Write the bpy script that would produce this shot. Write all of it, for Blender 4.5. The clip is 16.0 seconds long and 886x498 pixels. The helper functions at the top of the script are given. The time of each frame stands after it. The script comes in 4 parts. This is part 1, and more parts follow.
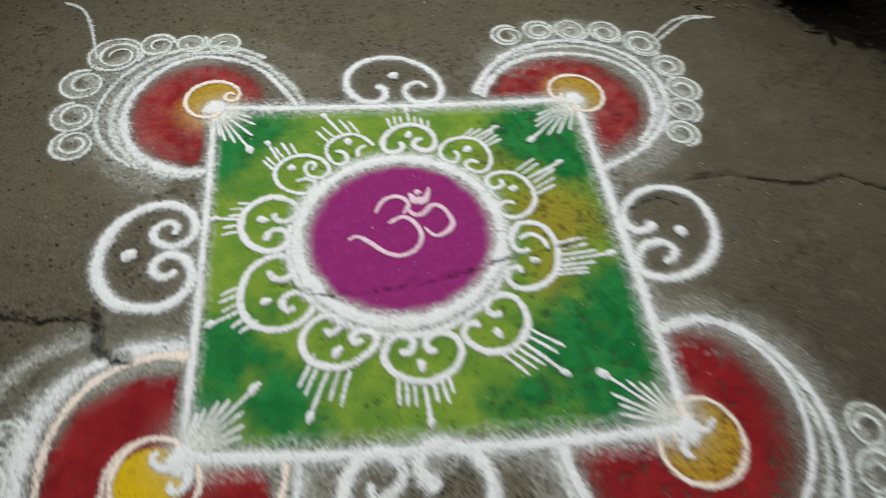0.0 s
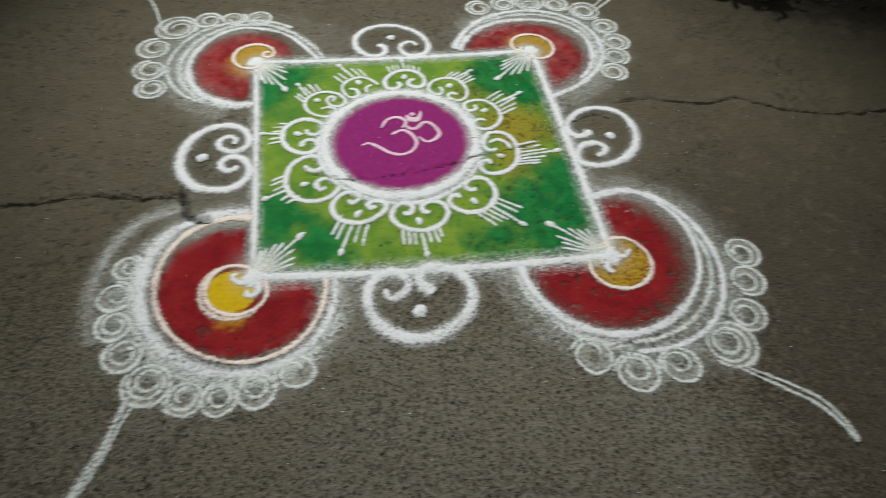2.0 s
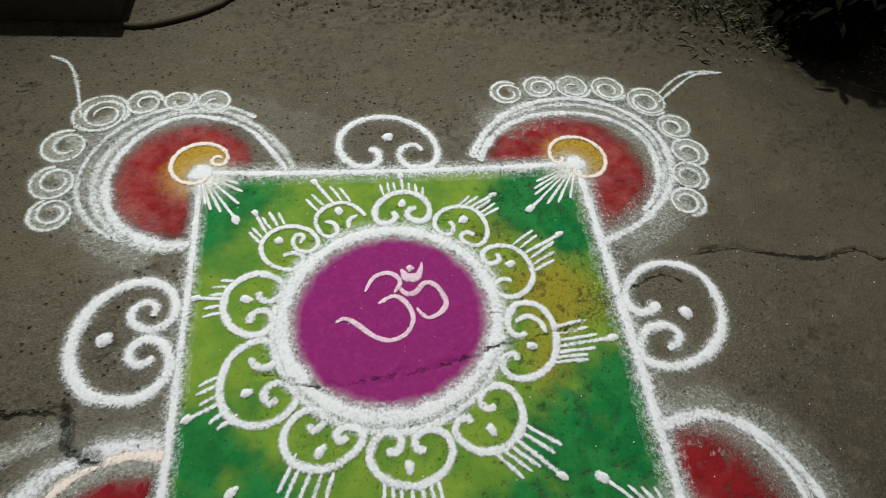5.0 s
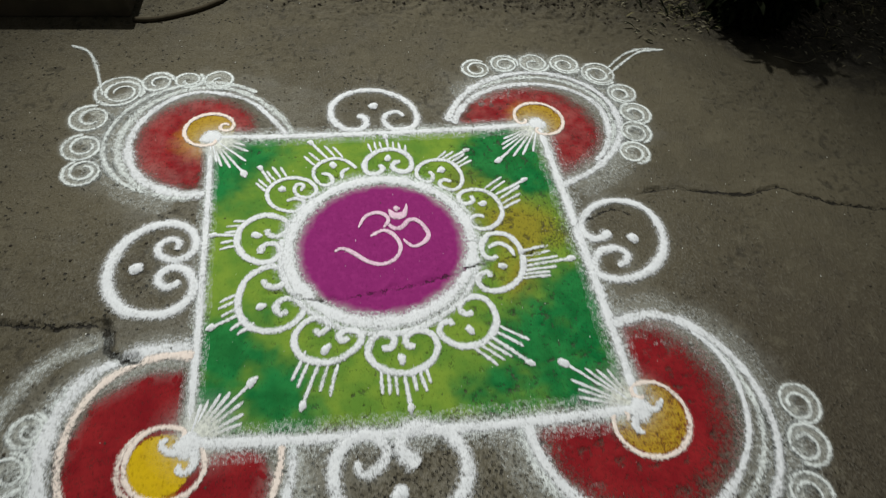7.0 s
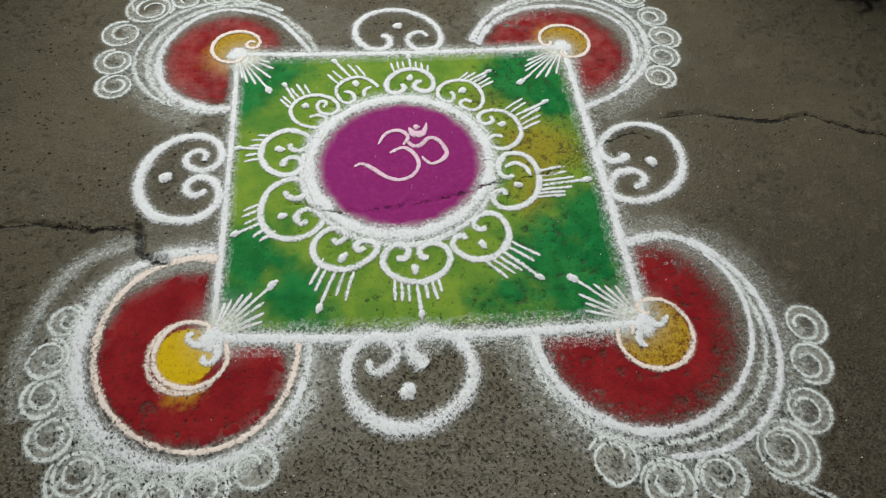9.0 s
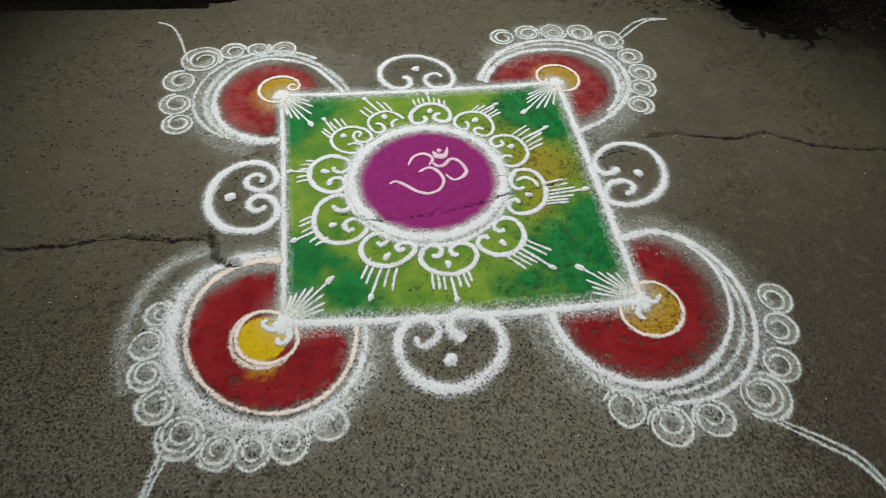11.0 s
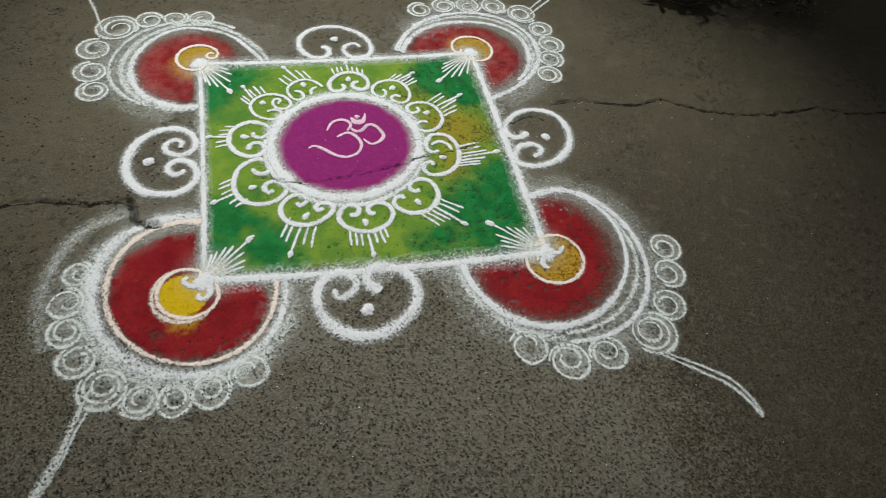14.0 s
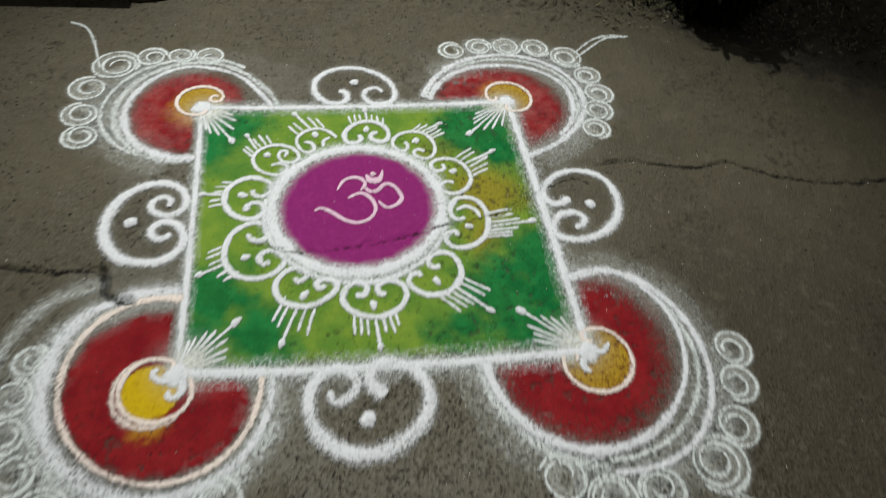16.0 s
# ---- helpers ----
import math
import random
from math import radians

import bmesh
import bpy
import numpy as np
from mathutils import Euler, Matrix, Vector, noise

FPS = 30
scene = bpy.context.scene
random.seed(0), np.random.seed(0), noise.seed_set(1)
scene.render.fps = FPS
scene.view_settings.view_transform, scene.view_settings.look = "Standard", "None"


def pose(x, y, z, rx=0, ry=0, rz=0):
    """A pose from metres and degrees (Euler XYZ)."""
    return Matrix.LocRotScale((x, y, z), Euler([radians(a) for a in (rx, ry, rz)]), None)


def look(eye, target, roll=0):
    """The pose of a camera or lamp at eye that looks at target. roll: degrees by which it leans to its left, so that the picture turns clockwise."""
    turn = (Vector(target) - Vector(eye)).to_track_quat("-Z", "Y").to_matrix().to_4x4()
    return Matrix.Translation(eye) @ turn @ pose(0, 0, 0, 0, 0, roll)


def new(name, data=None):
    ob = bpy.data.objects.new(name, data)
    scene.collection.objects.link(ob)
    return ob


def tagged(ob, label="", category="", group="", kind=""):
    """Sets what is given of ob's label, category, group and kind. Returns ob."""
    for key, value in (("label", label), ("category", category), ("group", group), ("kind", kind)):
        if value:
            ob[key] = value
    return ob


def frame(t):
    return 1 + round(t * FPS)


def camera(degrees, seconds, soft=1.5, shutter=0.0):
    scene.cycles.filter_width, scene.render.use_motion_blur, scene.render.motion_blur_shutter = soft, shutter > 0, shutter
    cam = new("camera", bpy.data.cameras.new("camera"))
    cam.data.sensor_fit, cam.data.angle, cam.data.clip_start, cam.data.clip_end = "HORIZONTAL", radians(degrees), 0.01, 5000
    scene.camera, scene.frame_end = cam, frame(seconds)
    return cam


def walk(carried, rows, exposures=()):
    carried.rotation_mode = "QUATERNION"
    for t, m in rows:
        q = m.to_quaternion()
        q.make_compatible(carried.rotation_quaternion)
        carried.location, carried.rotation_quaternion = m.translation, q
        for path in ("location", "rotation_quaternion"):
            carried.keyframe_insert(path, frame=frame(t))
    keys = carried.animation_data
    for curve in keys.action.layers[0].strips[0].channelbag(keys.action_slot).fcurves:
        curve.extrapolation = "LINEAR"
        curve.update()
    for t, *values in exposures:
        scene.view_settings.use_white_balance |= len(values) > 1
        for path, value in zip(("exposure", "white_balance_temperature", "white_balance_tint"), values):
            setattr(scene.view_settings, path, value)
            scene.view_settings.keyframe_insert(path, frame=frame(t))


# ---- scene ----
cam = camera(69.2, 16.0, soft=0.85, shutter=0.6)
PATH = [
    (0, (-0.1, -0.813, 1.093), (0.111, 0.344, -0.525), 6.6),
    (0.5, (0.033, -1.06, 1.149), (0.212, 0.144, -0.438), 3.8),
    (1, (-0.052, -1.204, 1.178), (0.034, 0.002, -0.415), 3.1),
    (1.5, (-0.187, -1.328, 1.23), (-0.134, -0.115, -0.359), 0.1),
    (2, (-0.149, -1.376, 1.249), (0.075, -0.145, -0.311), 4.6),
    (2.5, (-0.057, -1.325, 1.24), (0.286, -0.113, -0.313), 8.6),
    (3, (-0.005, -1.225, 1.241), (0.211, 0.023, -0.307), 7.2),
    (3.5, (-0.03, -1.098, 1.242), (0.063, 0.169, -0.303), 4.1),
    (4, (-0.094, -0.866, 1.211), (0.102, 0.294, -0.407), 6.8),
    (4.2, (-0.102, -0.813, 1.187), (0.122, 0.399, -0.388), 7.1),
    (5.25, (-0.050, -0.638, 1.128), (0.135, 0.517, -0.461), 6.5),
    (6.3, (-0.006, -0.663, 1.14), (0.139, 0.519, -0.466), 6.1),
    (6.5, (-0.035, -0.764, 1.173), (0.172, 0.461, -0.394), 6.7),
    (7, (-0.097, -0.95, 1.185), (0.161, 0.284, -0.368), 6.5),
    (7.5, (-0.066, -1.02, 1.042), (0.153, 0.087, -0.609), 5.4),
    (8, (-0.059, -1.025, 1.006), (0.149, 0.023, -0.685), 7.7),
    (8.5, (-0.062, -1.033, 1.106), (0.094, 0.076, -0.551), 3.1),
    (9, (-0.057, -1.028, 1.177), (0.084, 0.077, -0.484), 4.4),
    (9.2, (-0.066, -1.024, 1.196), (0.096, 0.133, -0.428), 5.0),
    (11.3, (-0.213, -1.338, 1.322), (0.01, -0.082, -0.219), 3.6),
    (11.5, (-0.219, -1.378, 1.325), (0.096, -0.106, -0.185), 6.7),
    (12, (-0.204, -1.411, 1.338), (0.111, -0.156, -0.188), 7.4),
    (12.5, (-0.178, -1.412, 1.334), (0.15, -0.297, -0.294), 9.4),
    (13, (-0.164, -1.401, 1.347), (0.15, -0.282, -0.281), 6.6),
    (13.5, (-0.175, -1.39, 1.344), (0.112, -0.226, -0.256), 6.5),
    (14, (-0.152, -1.397, 1.343), (0.23, -0.23, -0.236), 9.8),
    (14.5, (-0.147, -1.396, 1.345), (0.163, -0.255, -0.268), 7.0),
    (15, (-0.141, -1.352, 1.304), (0.115, -0.184, -0.3), 5.7),
    (15.5, (-0.071, -1.28, 1.261), (0.173, -0.086, -0.325), 5.8),
    (16, (-0.068, -1.117, 1.228), (0.217, 0.116, -0.32), 8.1),
]
walk(cam, [(t, look(eye, target, roll)) for t, eye, target, roll in PATH])

# ---- world and light: night, one high lamp beyond the slab ----
world = bpy.data.worlds.new("night")
scene.world = world
world.use_nodes = True
WN = world.node_tree.nodes
WN["Background"].inputs["Color"].default_value = (0.97, 1.0, 0.92, 1)
WN["Background"].inputs["Strength"].default_value = 0.09

lamp_data = bpy.data.lights.new("yard_lamp", "SPOT")
lamp_data.shadow_soft_size = 0.16
lamp_data.spot_size, lamp_data.spot_blend = radians(28.2), 1.0
lamp_data.energy = 2540
lamp_data.color = (0.98, 0.985, 0.905)
lamp = new("yard_lamp", lamp_data)
lamp.matrix_world = look((-1.35, 3.87, 6.12), (0.08, 0.12, 0.0))


# ---- materials ----
class Nodes:
    """A small shorthand for building a node material."""

    def __init__(self, name):
        self.mat = bpy.data.materials.new(name)
        self.mat.use_nodes = True
        self.tree = self.mat.node_tree
        self.shader = self.tree.nodes["Principled BSDF"]
        self.out = self.tree.nodes["Material Output"]
        self.place = self.add("ShaderNodeNewGeometry").outputs["Position"]

    def add(self, kind):
        return self.tree.nodes.new(kind)

    def link(self, a, b):
        self.tree.links.new(a, b)

    def put(self, socket, value):
        if isinstance(value, (int, float, tuple)):
            socket.default_value = value
        else:
            self.link(value, socket)

    def noise(self, scale, detail=3.0, rough=0.6, where=None):
        n = self.add("ShaderNodeTexNoise")
        self.link(where or self.place, n.inputs["Vector"])
        n.inputs["Scale"].default_value, n.inputs["Detail"].default_value, n.inputs["Roughness"].default_value = scale, detail, rough
        return n.outputs["Fac"]

    def along(self, angle, slim):
        """The place, drawn out along one direction of the ground."""
        turned, drawn = self.add("ShaderNodeVectorRotate"), self.add("ShaderNodeVectorMath")
        turned.rotation_type = "Z_AXIS"
        turned.inputs["Angle"].default_value = angle
        self.link(self.place, turned.inputs["Vector"])
        drawn.operation = "MULTIPLY"
        self.link(turned.outputs[0], drawn.inputs[0])
        drawn.inputs[1].default_value = (slim, 1.0, 1.0)
        return drawn.outputs[0]

    def cells(self, scale, feature="F1", output="Distance", rand=1.0, where=None):
        n = self.add("ShaderNodeTexVoronoi")
        n.feature = feature
        self.link(where or self.place, n.inputs["Vector"])
        n.inputs["Scale"].default_value = scale
        n.inputs["Randomness"].default_value = rand
        return n.outputs[output]

    def span(self, value, a, b, c=0.0, d=1.0):
        n = self.add("ShaderNodeMapRange")
        n.interpolation_type = "SMOOTHSTEP"
        self.link(value, n.inputs["Value"])
        for key, x in zip(("From Min", "From Max", "To Min", "To Max"), (a, b, c, d)):
            n.inputs[key].default_value = x
        return n.outputs["Result"]

    def sum(self, op, a, b):
        n = self.add("ShaderNodeMath")
        n.operation = op
        self.put(n.inputs[0], a)
        self.put(n.inputs[1], b)
        return n.outputs[0]

    def mix(self, fac, a, b):
        n = self.add("ShaderNodeMix")
        n.data_type = "RGBA"
        self.put(n.inputs["Factor"], fac)
        self.put(n.inputs["A"], a)
        self.put(n.inputs["B"], b)
        return n.outputs["Result"]

    def spot(self, x, y, inner, outer, warp=None):
        """1 inside a round patch of the ground, 0 outside it."""
        n = self.add("ShaderNodeVectorMath")
        n.operation = "DISTANCE"
        self.link(self.place, n.inputs[0])
        n.inputs[1].default_value = (x, y, 0)
        d = n.outputs["Value"]
        if warp is not None:
            d = self.sum("ADD", d, warp)
        return self.span(d, inner, outer, 1.0, 0.0)

    def relief(self):
        """The ground's own small relief, the same under every layer: pits between the coarse grains in front, drawn out
        as the grains' shadows fall, scattered pocks, cracks.
        """
        axes = self.add("ShaderNodeSeparateXYZ")
        self.link(self.place, axes.inputs[0])
        warp = self.sum("MULTIPLY", self.sum("SUBTRACT", self.noise(9, 4), 0.5), 0.35)
        near = self.span(self.sum("ADD", axes.outputs["Y"], warp), -0.25, -0.66, 0.16, 1.0)
        near = self.sum("MULTIPLY", near, self.span(self.sum("ADD", axes.outputs["X"], warp), 0.55, 0.88, 1.0, 0.22))
        grains, chips = self.noise(150, 2, 0.5), self.noise(300, 2, 0.6)
        # stretched along the lamp's direction to stand for shadows cast by grains
        slant = self.along(radians(57), 0.60)
        pits = self.sum("ADD", self.cells(135, where=slant), self.sum("MULTIPLY", self.sum("SUBTRACT", chips, 0.5), 0.75))
        gap = self.sum("MULTIPLY", self.span(self.sum("ADD", pits, self.sum("MULTIPLY", grains, 0.5)), 0.60, 0.36), near)
        ragged = self.sum("ADD", self.cells(62), self.sum("MULTIPLY", self.sum("SUBTRACT", chips, 0.5), 0.45))
        pock = self.sum("MULTIPLY", self.span(ragged, 0.24, 0.14), self.span(self.noise(15, 3), 0.49, 0.58))
        pock = self.sum("MULTIPLY", pock, self.span(self.sum("ADD", axes.outputs["X"], self.sum("MULTIPLY", warp, 2.0)), 0.15, 0.75, 1.0, 0.45))
        aside, wide = self.add("ShaderNodeAttribute"), self.add("ShaderNodeAttribute")
        aside.attribute_name, wide.attribute_name = "crack_aside", "crack_wide"
        shift = self.sum("ADD", self.sum("MULTIPLY", self.sum("SUBTRACT", self.noise(48, 3, 0.65), 0.5), 0.030), self.sum("MULTIPLY", self.sum("SUBTRACT", chips, 0.5), 0.006))
        off = self.sum("ABSOLUTE", self.sum("ADD", aside.outputs["Fac"], shift), 0.0)
        half = self.sum("MULTIPLY", wide.outputs["Fac"], self.span(self.noise(34, 2), 0.36, 0.62, 0.25, 1.40))
        crack = self.span(self.sum("SUBTRACT", off, half), -0.0012, 0.0012, 1.0, 0.0)
        crack = self.sum("MULTIPLY", crack, self.span(half, 0.0002, 0.0010))
        return near, grains, chips, gap, pock, crack

    def bump(self, height, strength, distance, normal=None):
        n = self.add("ShaderNodeBump")
        self.link(height, n.inputs["Height"])
        n.inputs["Strength"].default_value, n.inputs["Distance"].default_value = strength, distance
        if normal is not None:
            self.link(normal, n.inputs["Normal"])
        return n.outputs["Normal"]

    def finish(self, colour, rough, normal=None, specular=0.4):
        s = self.shader.inputs
        self.put(s["Base Color"], colour)
        self.put(s["Roughness"], rough)
        s["Specular IOR Level"].default_value = specular
        if normal is not None:
            self.link(normal, s["Normal"])
        return self.mat


def rgb(r, g, b):
    """Linear colour from 0..255 sRGB."""
    return tuple(((c / 255 + 0.055) / 1.055) ** 2.4 if c > 10 else c / 255 / 12.92 for c in (r, g, b)) + (1.0,)


def ground_material():
    n = Nodes("old_tar_concrete")
    wide, mid, fine, grit = n.noise(1.3, 4), n.noise(9, 4), n.noise(60, 3), n.noise(210, 2, 0.7)
    warp = n.sum("MULTIPLY", n.sum("SUBTRACT", mid, 0.5), 0.35)
    base = n.mix(n.span(wide, 0.35, 0.65), (0.067, 0.057, 0.036, 1), (0.090, 0.077, 0.049, 1))
    base = n.mix(n.sum("MULTIPLY", n.span(mid, 0.52, 0.75), 0.5), base, (0.120, 0.106, 0.074, 1))
    base = n.mix(n.sum("MULTIPLY", n.span(mid, 0.48, 0.28), 0.5), base, (0.046, 0.039, 0.026, 1))
    # pale dusty patch near the front, a wider lightening painted in where the lamp falls off, and a dark damp spot by
    # the front tail
    dust = n.sum("MULTIPLY", n.sum("MAXIMUM", n.spot(0.46, -0.92, 0.02, 0.24, warp), n.sum("MULTIPLY", n.spot(0.02, -0.92, 0.08, 0.55, warp), 0.62)), n.span(fine, 0.30, 0.60))
    base = n.mix(n.sum("MULTIPLY", dust, 0.62), base, (0.21, 0.20, 0.175, 1))
    # the tarred strip in front is greyer; the smooth ground beside it is browner and darker
    axes = n.add("ShaderNodeSeparateXYZ")
    n.link(n.place, axes.inputs[0])
    yard = n.spot(0.0, -0.5, 1.7, 2.8, warp)
    front = n.sum("MULTIPLY", yard, n.span(n.sum("ADD", axes.outputs["Y"], warp), -0.50, -0.85))
    beside = n.span(n.sum("ADD", axes.outputs["X"], n.sum("MULTIPLY", warp, 1.4)), 0.50, 0.76)
    base = n.mix(n.sum("MULTIPLY", n.sum("MULTIPLY", front, n.sum("SUBTRACT", 1.0, beside)), 0.42), base, (0.125, 0.114, 0.094, 1))
    low = n.sum("MULTIPLY", yard, n.span(n.sum("ADD", axes.outputs["Y"], warp), 0.25, -0.45))
    base = n.mix(n.sum("MULTIPLY", n.sum("MULTIPLY", beside, low), 0.80), base, (0.043, 0.034, 0.023, 1))
    damp = n.spot(-0.917, -0.836, 0.034, 0.056, n.sum("MULTIPLY", n.sum("SUBTRACT", n.noise(30, 3), 0.5), 0.05))
    base = n.mix(n.sum("MULTIPLY", damp, 0.85), base, (0.026, 0.022, 0.017, 1))
    # dark soil past the yard's far edge, and the bush's shadow painted in around its foot
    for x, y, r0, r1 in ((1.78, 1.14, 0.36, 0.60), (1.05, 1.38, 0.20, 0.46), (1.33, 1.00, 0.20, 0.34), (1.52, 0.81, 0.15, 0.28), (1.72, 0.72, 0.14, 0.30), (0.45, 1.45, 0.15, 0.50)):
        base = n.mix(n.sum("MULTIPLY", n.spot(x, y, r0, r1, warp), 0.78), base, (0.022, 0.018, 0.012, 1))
    # stray white powder dusted about the pattern
    haze = n.sum("MULTIPLY", n.spot(0.0, 0.0, 0.40, 0.95, warp), n.span(grit, 0.42, 0.70))
    base = n.mix(n.sum("MULTIPLY", haze, 0.16), base, (0.42, 0.42, 0.40, 1))
    for x, y, r in ((-0.473, 0.405, 0.30), (0.424, 0.430, 0.30), (0.450, -0.446, 0.32), (-0.428, -0.444, 0.34)):
        film = n.sum("MULTIPLY", n.spot(x, y, r - 0.06, r + 0.06, warp), n.span(fine, 0.25, 0.65, 0.05, 0.14))
        base = n.mix(film, base, (0.40, 0.40, 0.375, 1))
    # worn lighter and darker patches a hand wide
    patch = n.noise(24, 4, 0.65)
    base = n.mix(n.sum("MULTIPLY", n.span(patch, 0.54, 0.70), 0.45), base, (0.118, 0.104, 0.072, 1))
    base = n.mix(n.sum("MULTIPLY", n.span(patch, 0.44, 0.30), 0.45), base, (0.044, 0.037, 0.025, 1))
    # flat-topped grains, coarse where the ground is tarred in front; their shadows painted dark in the gaps, their
    # highlights pale on top
    near, grains, chips, gap, pock, crack = n.relief()
    base = n.mix(n.sum("MULTIPLY", gap, 0.42), base, (0.016, 0.014, 0.011, 1))
    base = n.mix(n.sum("MULTIPLY", n.sum("MULTIPLY", n.span(grains, 0.48, 0.60), near), 0.55), base, (0.195, 0.178, 0.145, 1))
    base = n.mix(n.sum("MULTIPLY", n.span(grit, 0.52, 0.70), 0.30), base, (0.19, 0.18, 0.150, 1))
    base = n.mix(n.sum("MULTIPLY", pock, 0.85), base, (0.016, 0.014, 0.011, 1))
    base = n.mix(n.sum("MULTIPLY", crack, 0.92), base, (0.010, 0.008, 0.006, 1))
    settled = n.add("ShaderNodeAttribute")
    settled.attribute_name = "dirt"
    base = n.mix(n.sum("MULTIPLY", settled.outputs["Fac"], 0.75), base, (0.014, 0.012, 0.009, 1))
    dents = n.sum("ADD", n.sum("MULTIPLY", gap, 0.9), n.sum("ADD", n.sum("MULTIPLY", pock, 0.7), n.sum("MULTIPLY", crack, 1.2)))
    height = n.sum("SUBTRACT", n.sum("ADD", n.sum("MULTIPLY", n.sum("MULTIPLY", grains, near), 0.5), n.sum("ADD", n.sum("MULTIPLY", n.sum("ADD", fine, n.sum("MULTIPLY", n.noise(24, 4, 0.6), 2.6)), 0.34), n.sum("MULTIPLY", grit, 0.45))), dents)
    normal = n.bump(height, 1.0, 0.0062)
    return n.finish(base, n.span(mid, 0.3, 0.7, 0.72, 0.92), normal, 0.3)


def powder_material(name, colour, blotch=None, gaps=0.0, soft=0.50, grain=420, holes=0.85, film=False):
    """Coloured powder strewn on the ground: it thins out softly where the layer's cover falls, and leaves the ground's pits open."""
    n = Nodes(name)
    fine, mid = n.noise(grain, 3, 0.75), n.noise(75, 3)
    near, grains, chips, gap, pock, crack = n.relief()
    crack = n.sum("MULTIPLY", crack, n.span(n.noise(26, 2), 0.42, 0.57, 0.25, 1.0))
    tone = colour(n) if callable(colour) else colour
    if blotch:
        tone = n.mix(n.sum("MULTIPLY", n.span(mid, 0.42, 0.72), 0.6), tone, blotch)
    layer = n.add("ShaderNodeAttribute")
    layer.attribute_name = "cover"
    cover = layer.outputs["Fac"]
    # powder lies on the grains first, in the hollows last
    lumps = n.sum("ADD", n.sum("MULTIPLY", fine, 0.50), n.sum("ADD", n.sum("MULTIPLY", mid, 0.14), n.sum("MULTIPLY", n.sum("SUBTRACT", 1.0, grains), 0.36)))
    lumps = n.span(lumps, 0.38, 0.62, 0.14, 0.82)
    lack = n.sum("MULTIPLY", n.span(n.noise(17, 3), 0.56, 0.74), gaps)
    alpha = n.span(n.sum("SUBTRACT", n.sum("SUBTRACT", cover, lack), lumps), -soft, soft)
    if film:
        # dust fine enough to lie as a thin veil
        alpha = n.sum("MULTIPLY", cover, n.span(lumps, 0.15, 0.85, 1.35, 0.50))
    thin = n.span(cover, 0.72, 1.02, holes, holes * 0.30)
    sunk = n.sum("MAXIMUM", n.sum("MAXIMUM", gap, n.sum("MULTIPLY", pock, 0.8)), n.sum("MULTIPLY", crack, 1.0))
    alpha = n.sum("MULTIPLY", alpha, n.sum("SUBTRACT", 1.0, n.sum("MULTIPLY", sunk, thin)))
    alpha = n.sum("MULTIPLY", alpha, n.sum("SUBTRACT", 1.0, n.sum("MULTIPLY", crack, 0.6)))
    n.put(n.shader.inputs["Alpha"], alpha)
    normal = n.bump(n.sum("SUBTRACT", n.sum("ADD", n.sum("MULTIPLY", fine, 0.6), n.sum("MULTIPLY", mid, 0.5)), n.sum("MULTIPLY", n.sum("ADD", gap, pock), 0.8)), 0.40, 0.0012)
    return n.finish(tone, 0.95, normal, 0.12)


def green_tone(n):
    """Light green all over, deep green strewn in the four corners, ochre at one side."""
    warp = n.sum("MULTIPLY", n.sum("SUBTRACT", n.noise(8, 3), 0.5), 0.24)
    light = n.mix(n.span(n.noise(11, 3), 0.35, 0.65), rgb(92, 130, 50), rgb(118, 146, 54))
    for x, y, r0, r1 in ((0.30, 0.05, 0.02, 0.16), (0.22, 0.24, 0.0, 0.10), (0.27, -0.12, 0.0, 0.09)):
        light = n.mix(n.sum("MULTIPLY", n.spot(x, y, r0, r1, warp), 0.75), light, rgb(146, 126, 40))
    deep = n.mix(n.span(n.noise(20, 3), 0.35, 0.65), rgb(8, 96, 48), rgb(26, 116, 60))
    for x, y, r0, r1 in ((-0.40, 0.33, 0.05, 0.16), (-0.42, 0.20, 0.0, 0.12), (0.30, 0.30, 0.08, 0.17), (0.40, 0.20, 0.0, 0.12),
                         (0.29, -0.29, 0.07, 0.17), (0.40, -0.18, 0.07, 0.17), (-0.37, -0.27, 0.05, 0.13), (-0.28, -0.37, 0.04, 0.13),
                         (0.17, -0.36, 0.02, 0.10), (-0.40, -0.38, 0.04, 0.12), (0.40, -0.40, 0.05, 0.14)):
        light = n.mix(n.sum("MULTIPLY", n.spot(x, y, r0, r1, warp), 0.95), light, deep)
    return light


def red_tone(n):
    tone = n.mix(n.span(n.noise(14, 4), 0.3, 0.7), rgb(118, 19, 28), rgb(140, 33, 38))
    for x, y, r in ((-0.49, 0.40, 0.10), (0.41, 0.46, 0.09), (-0.470, -0.545, 0.052), (0.46, -0.45, 0.09)):
        warp = n.sum("MULTIPLY", n.sum("SUBTRACT", n.noise(35, 3), 0.5), 0.06)
        tone = n.mix(n.sum("MULTIPLY", n.spot(x, y, 0.02, r, warp), 0.65), tone, rgb(196, 150, 40))
    return tone


def plain(name, a, b, scale, rough, bump=0.3, distance=0.003, specular=0.4):
    n = Nodes(name)
    tex = n.noise(scale, 4)
    return n.finish(n.mix(n.span(tex, 0.3, 0.7), a, b), rough, n.bump(n.noise(scale * 5, 3), bump, distance), specular)


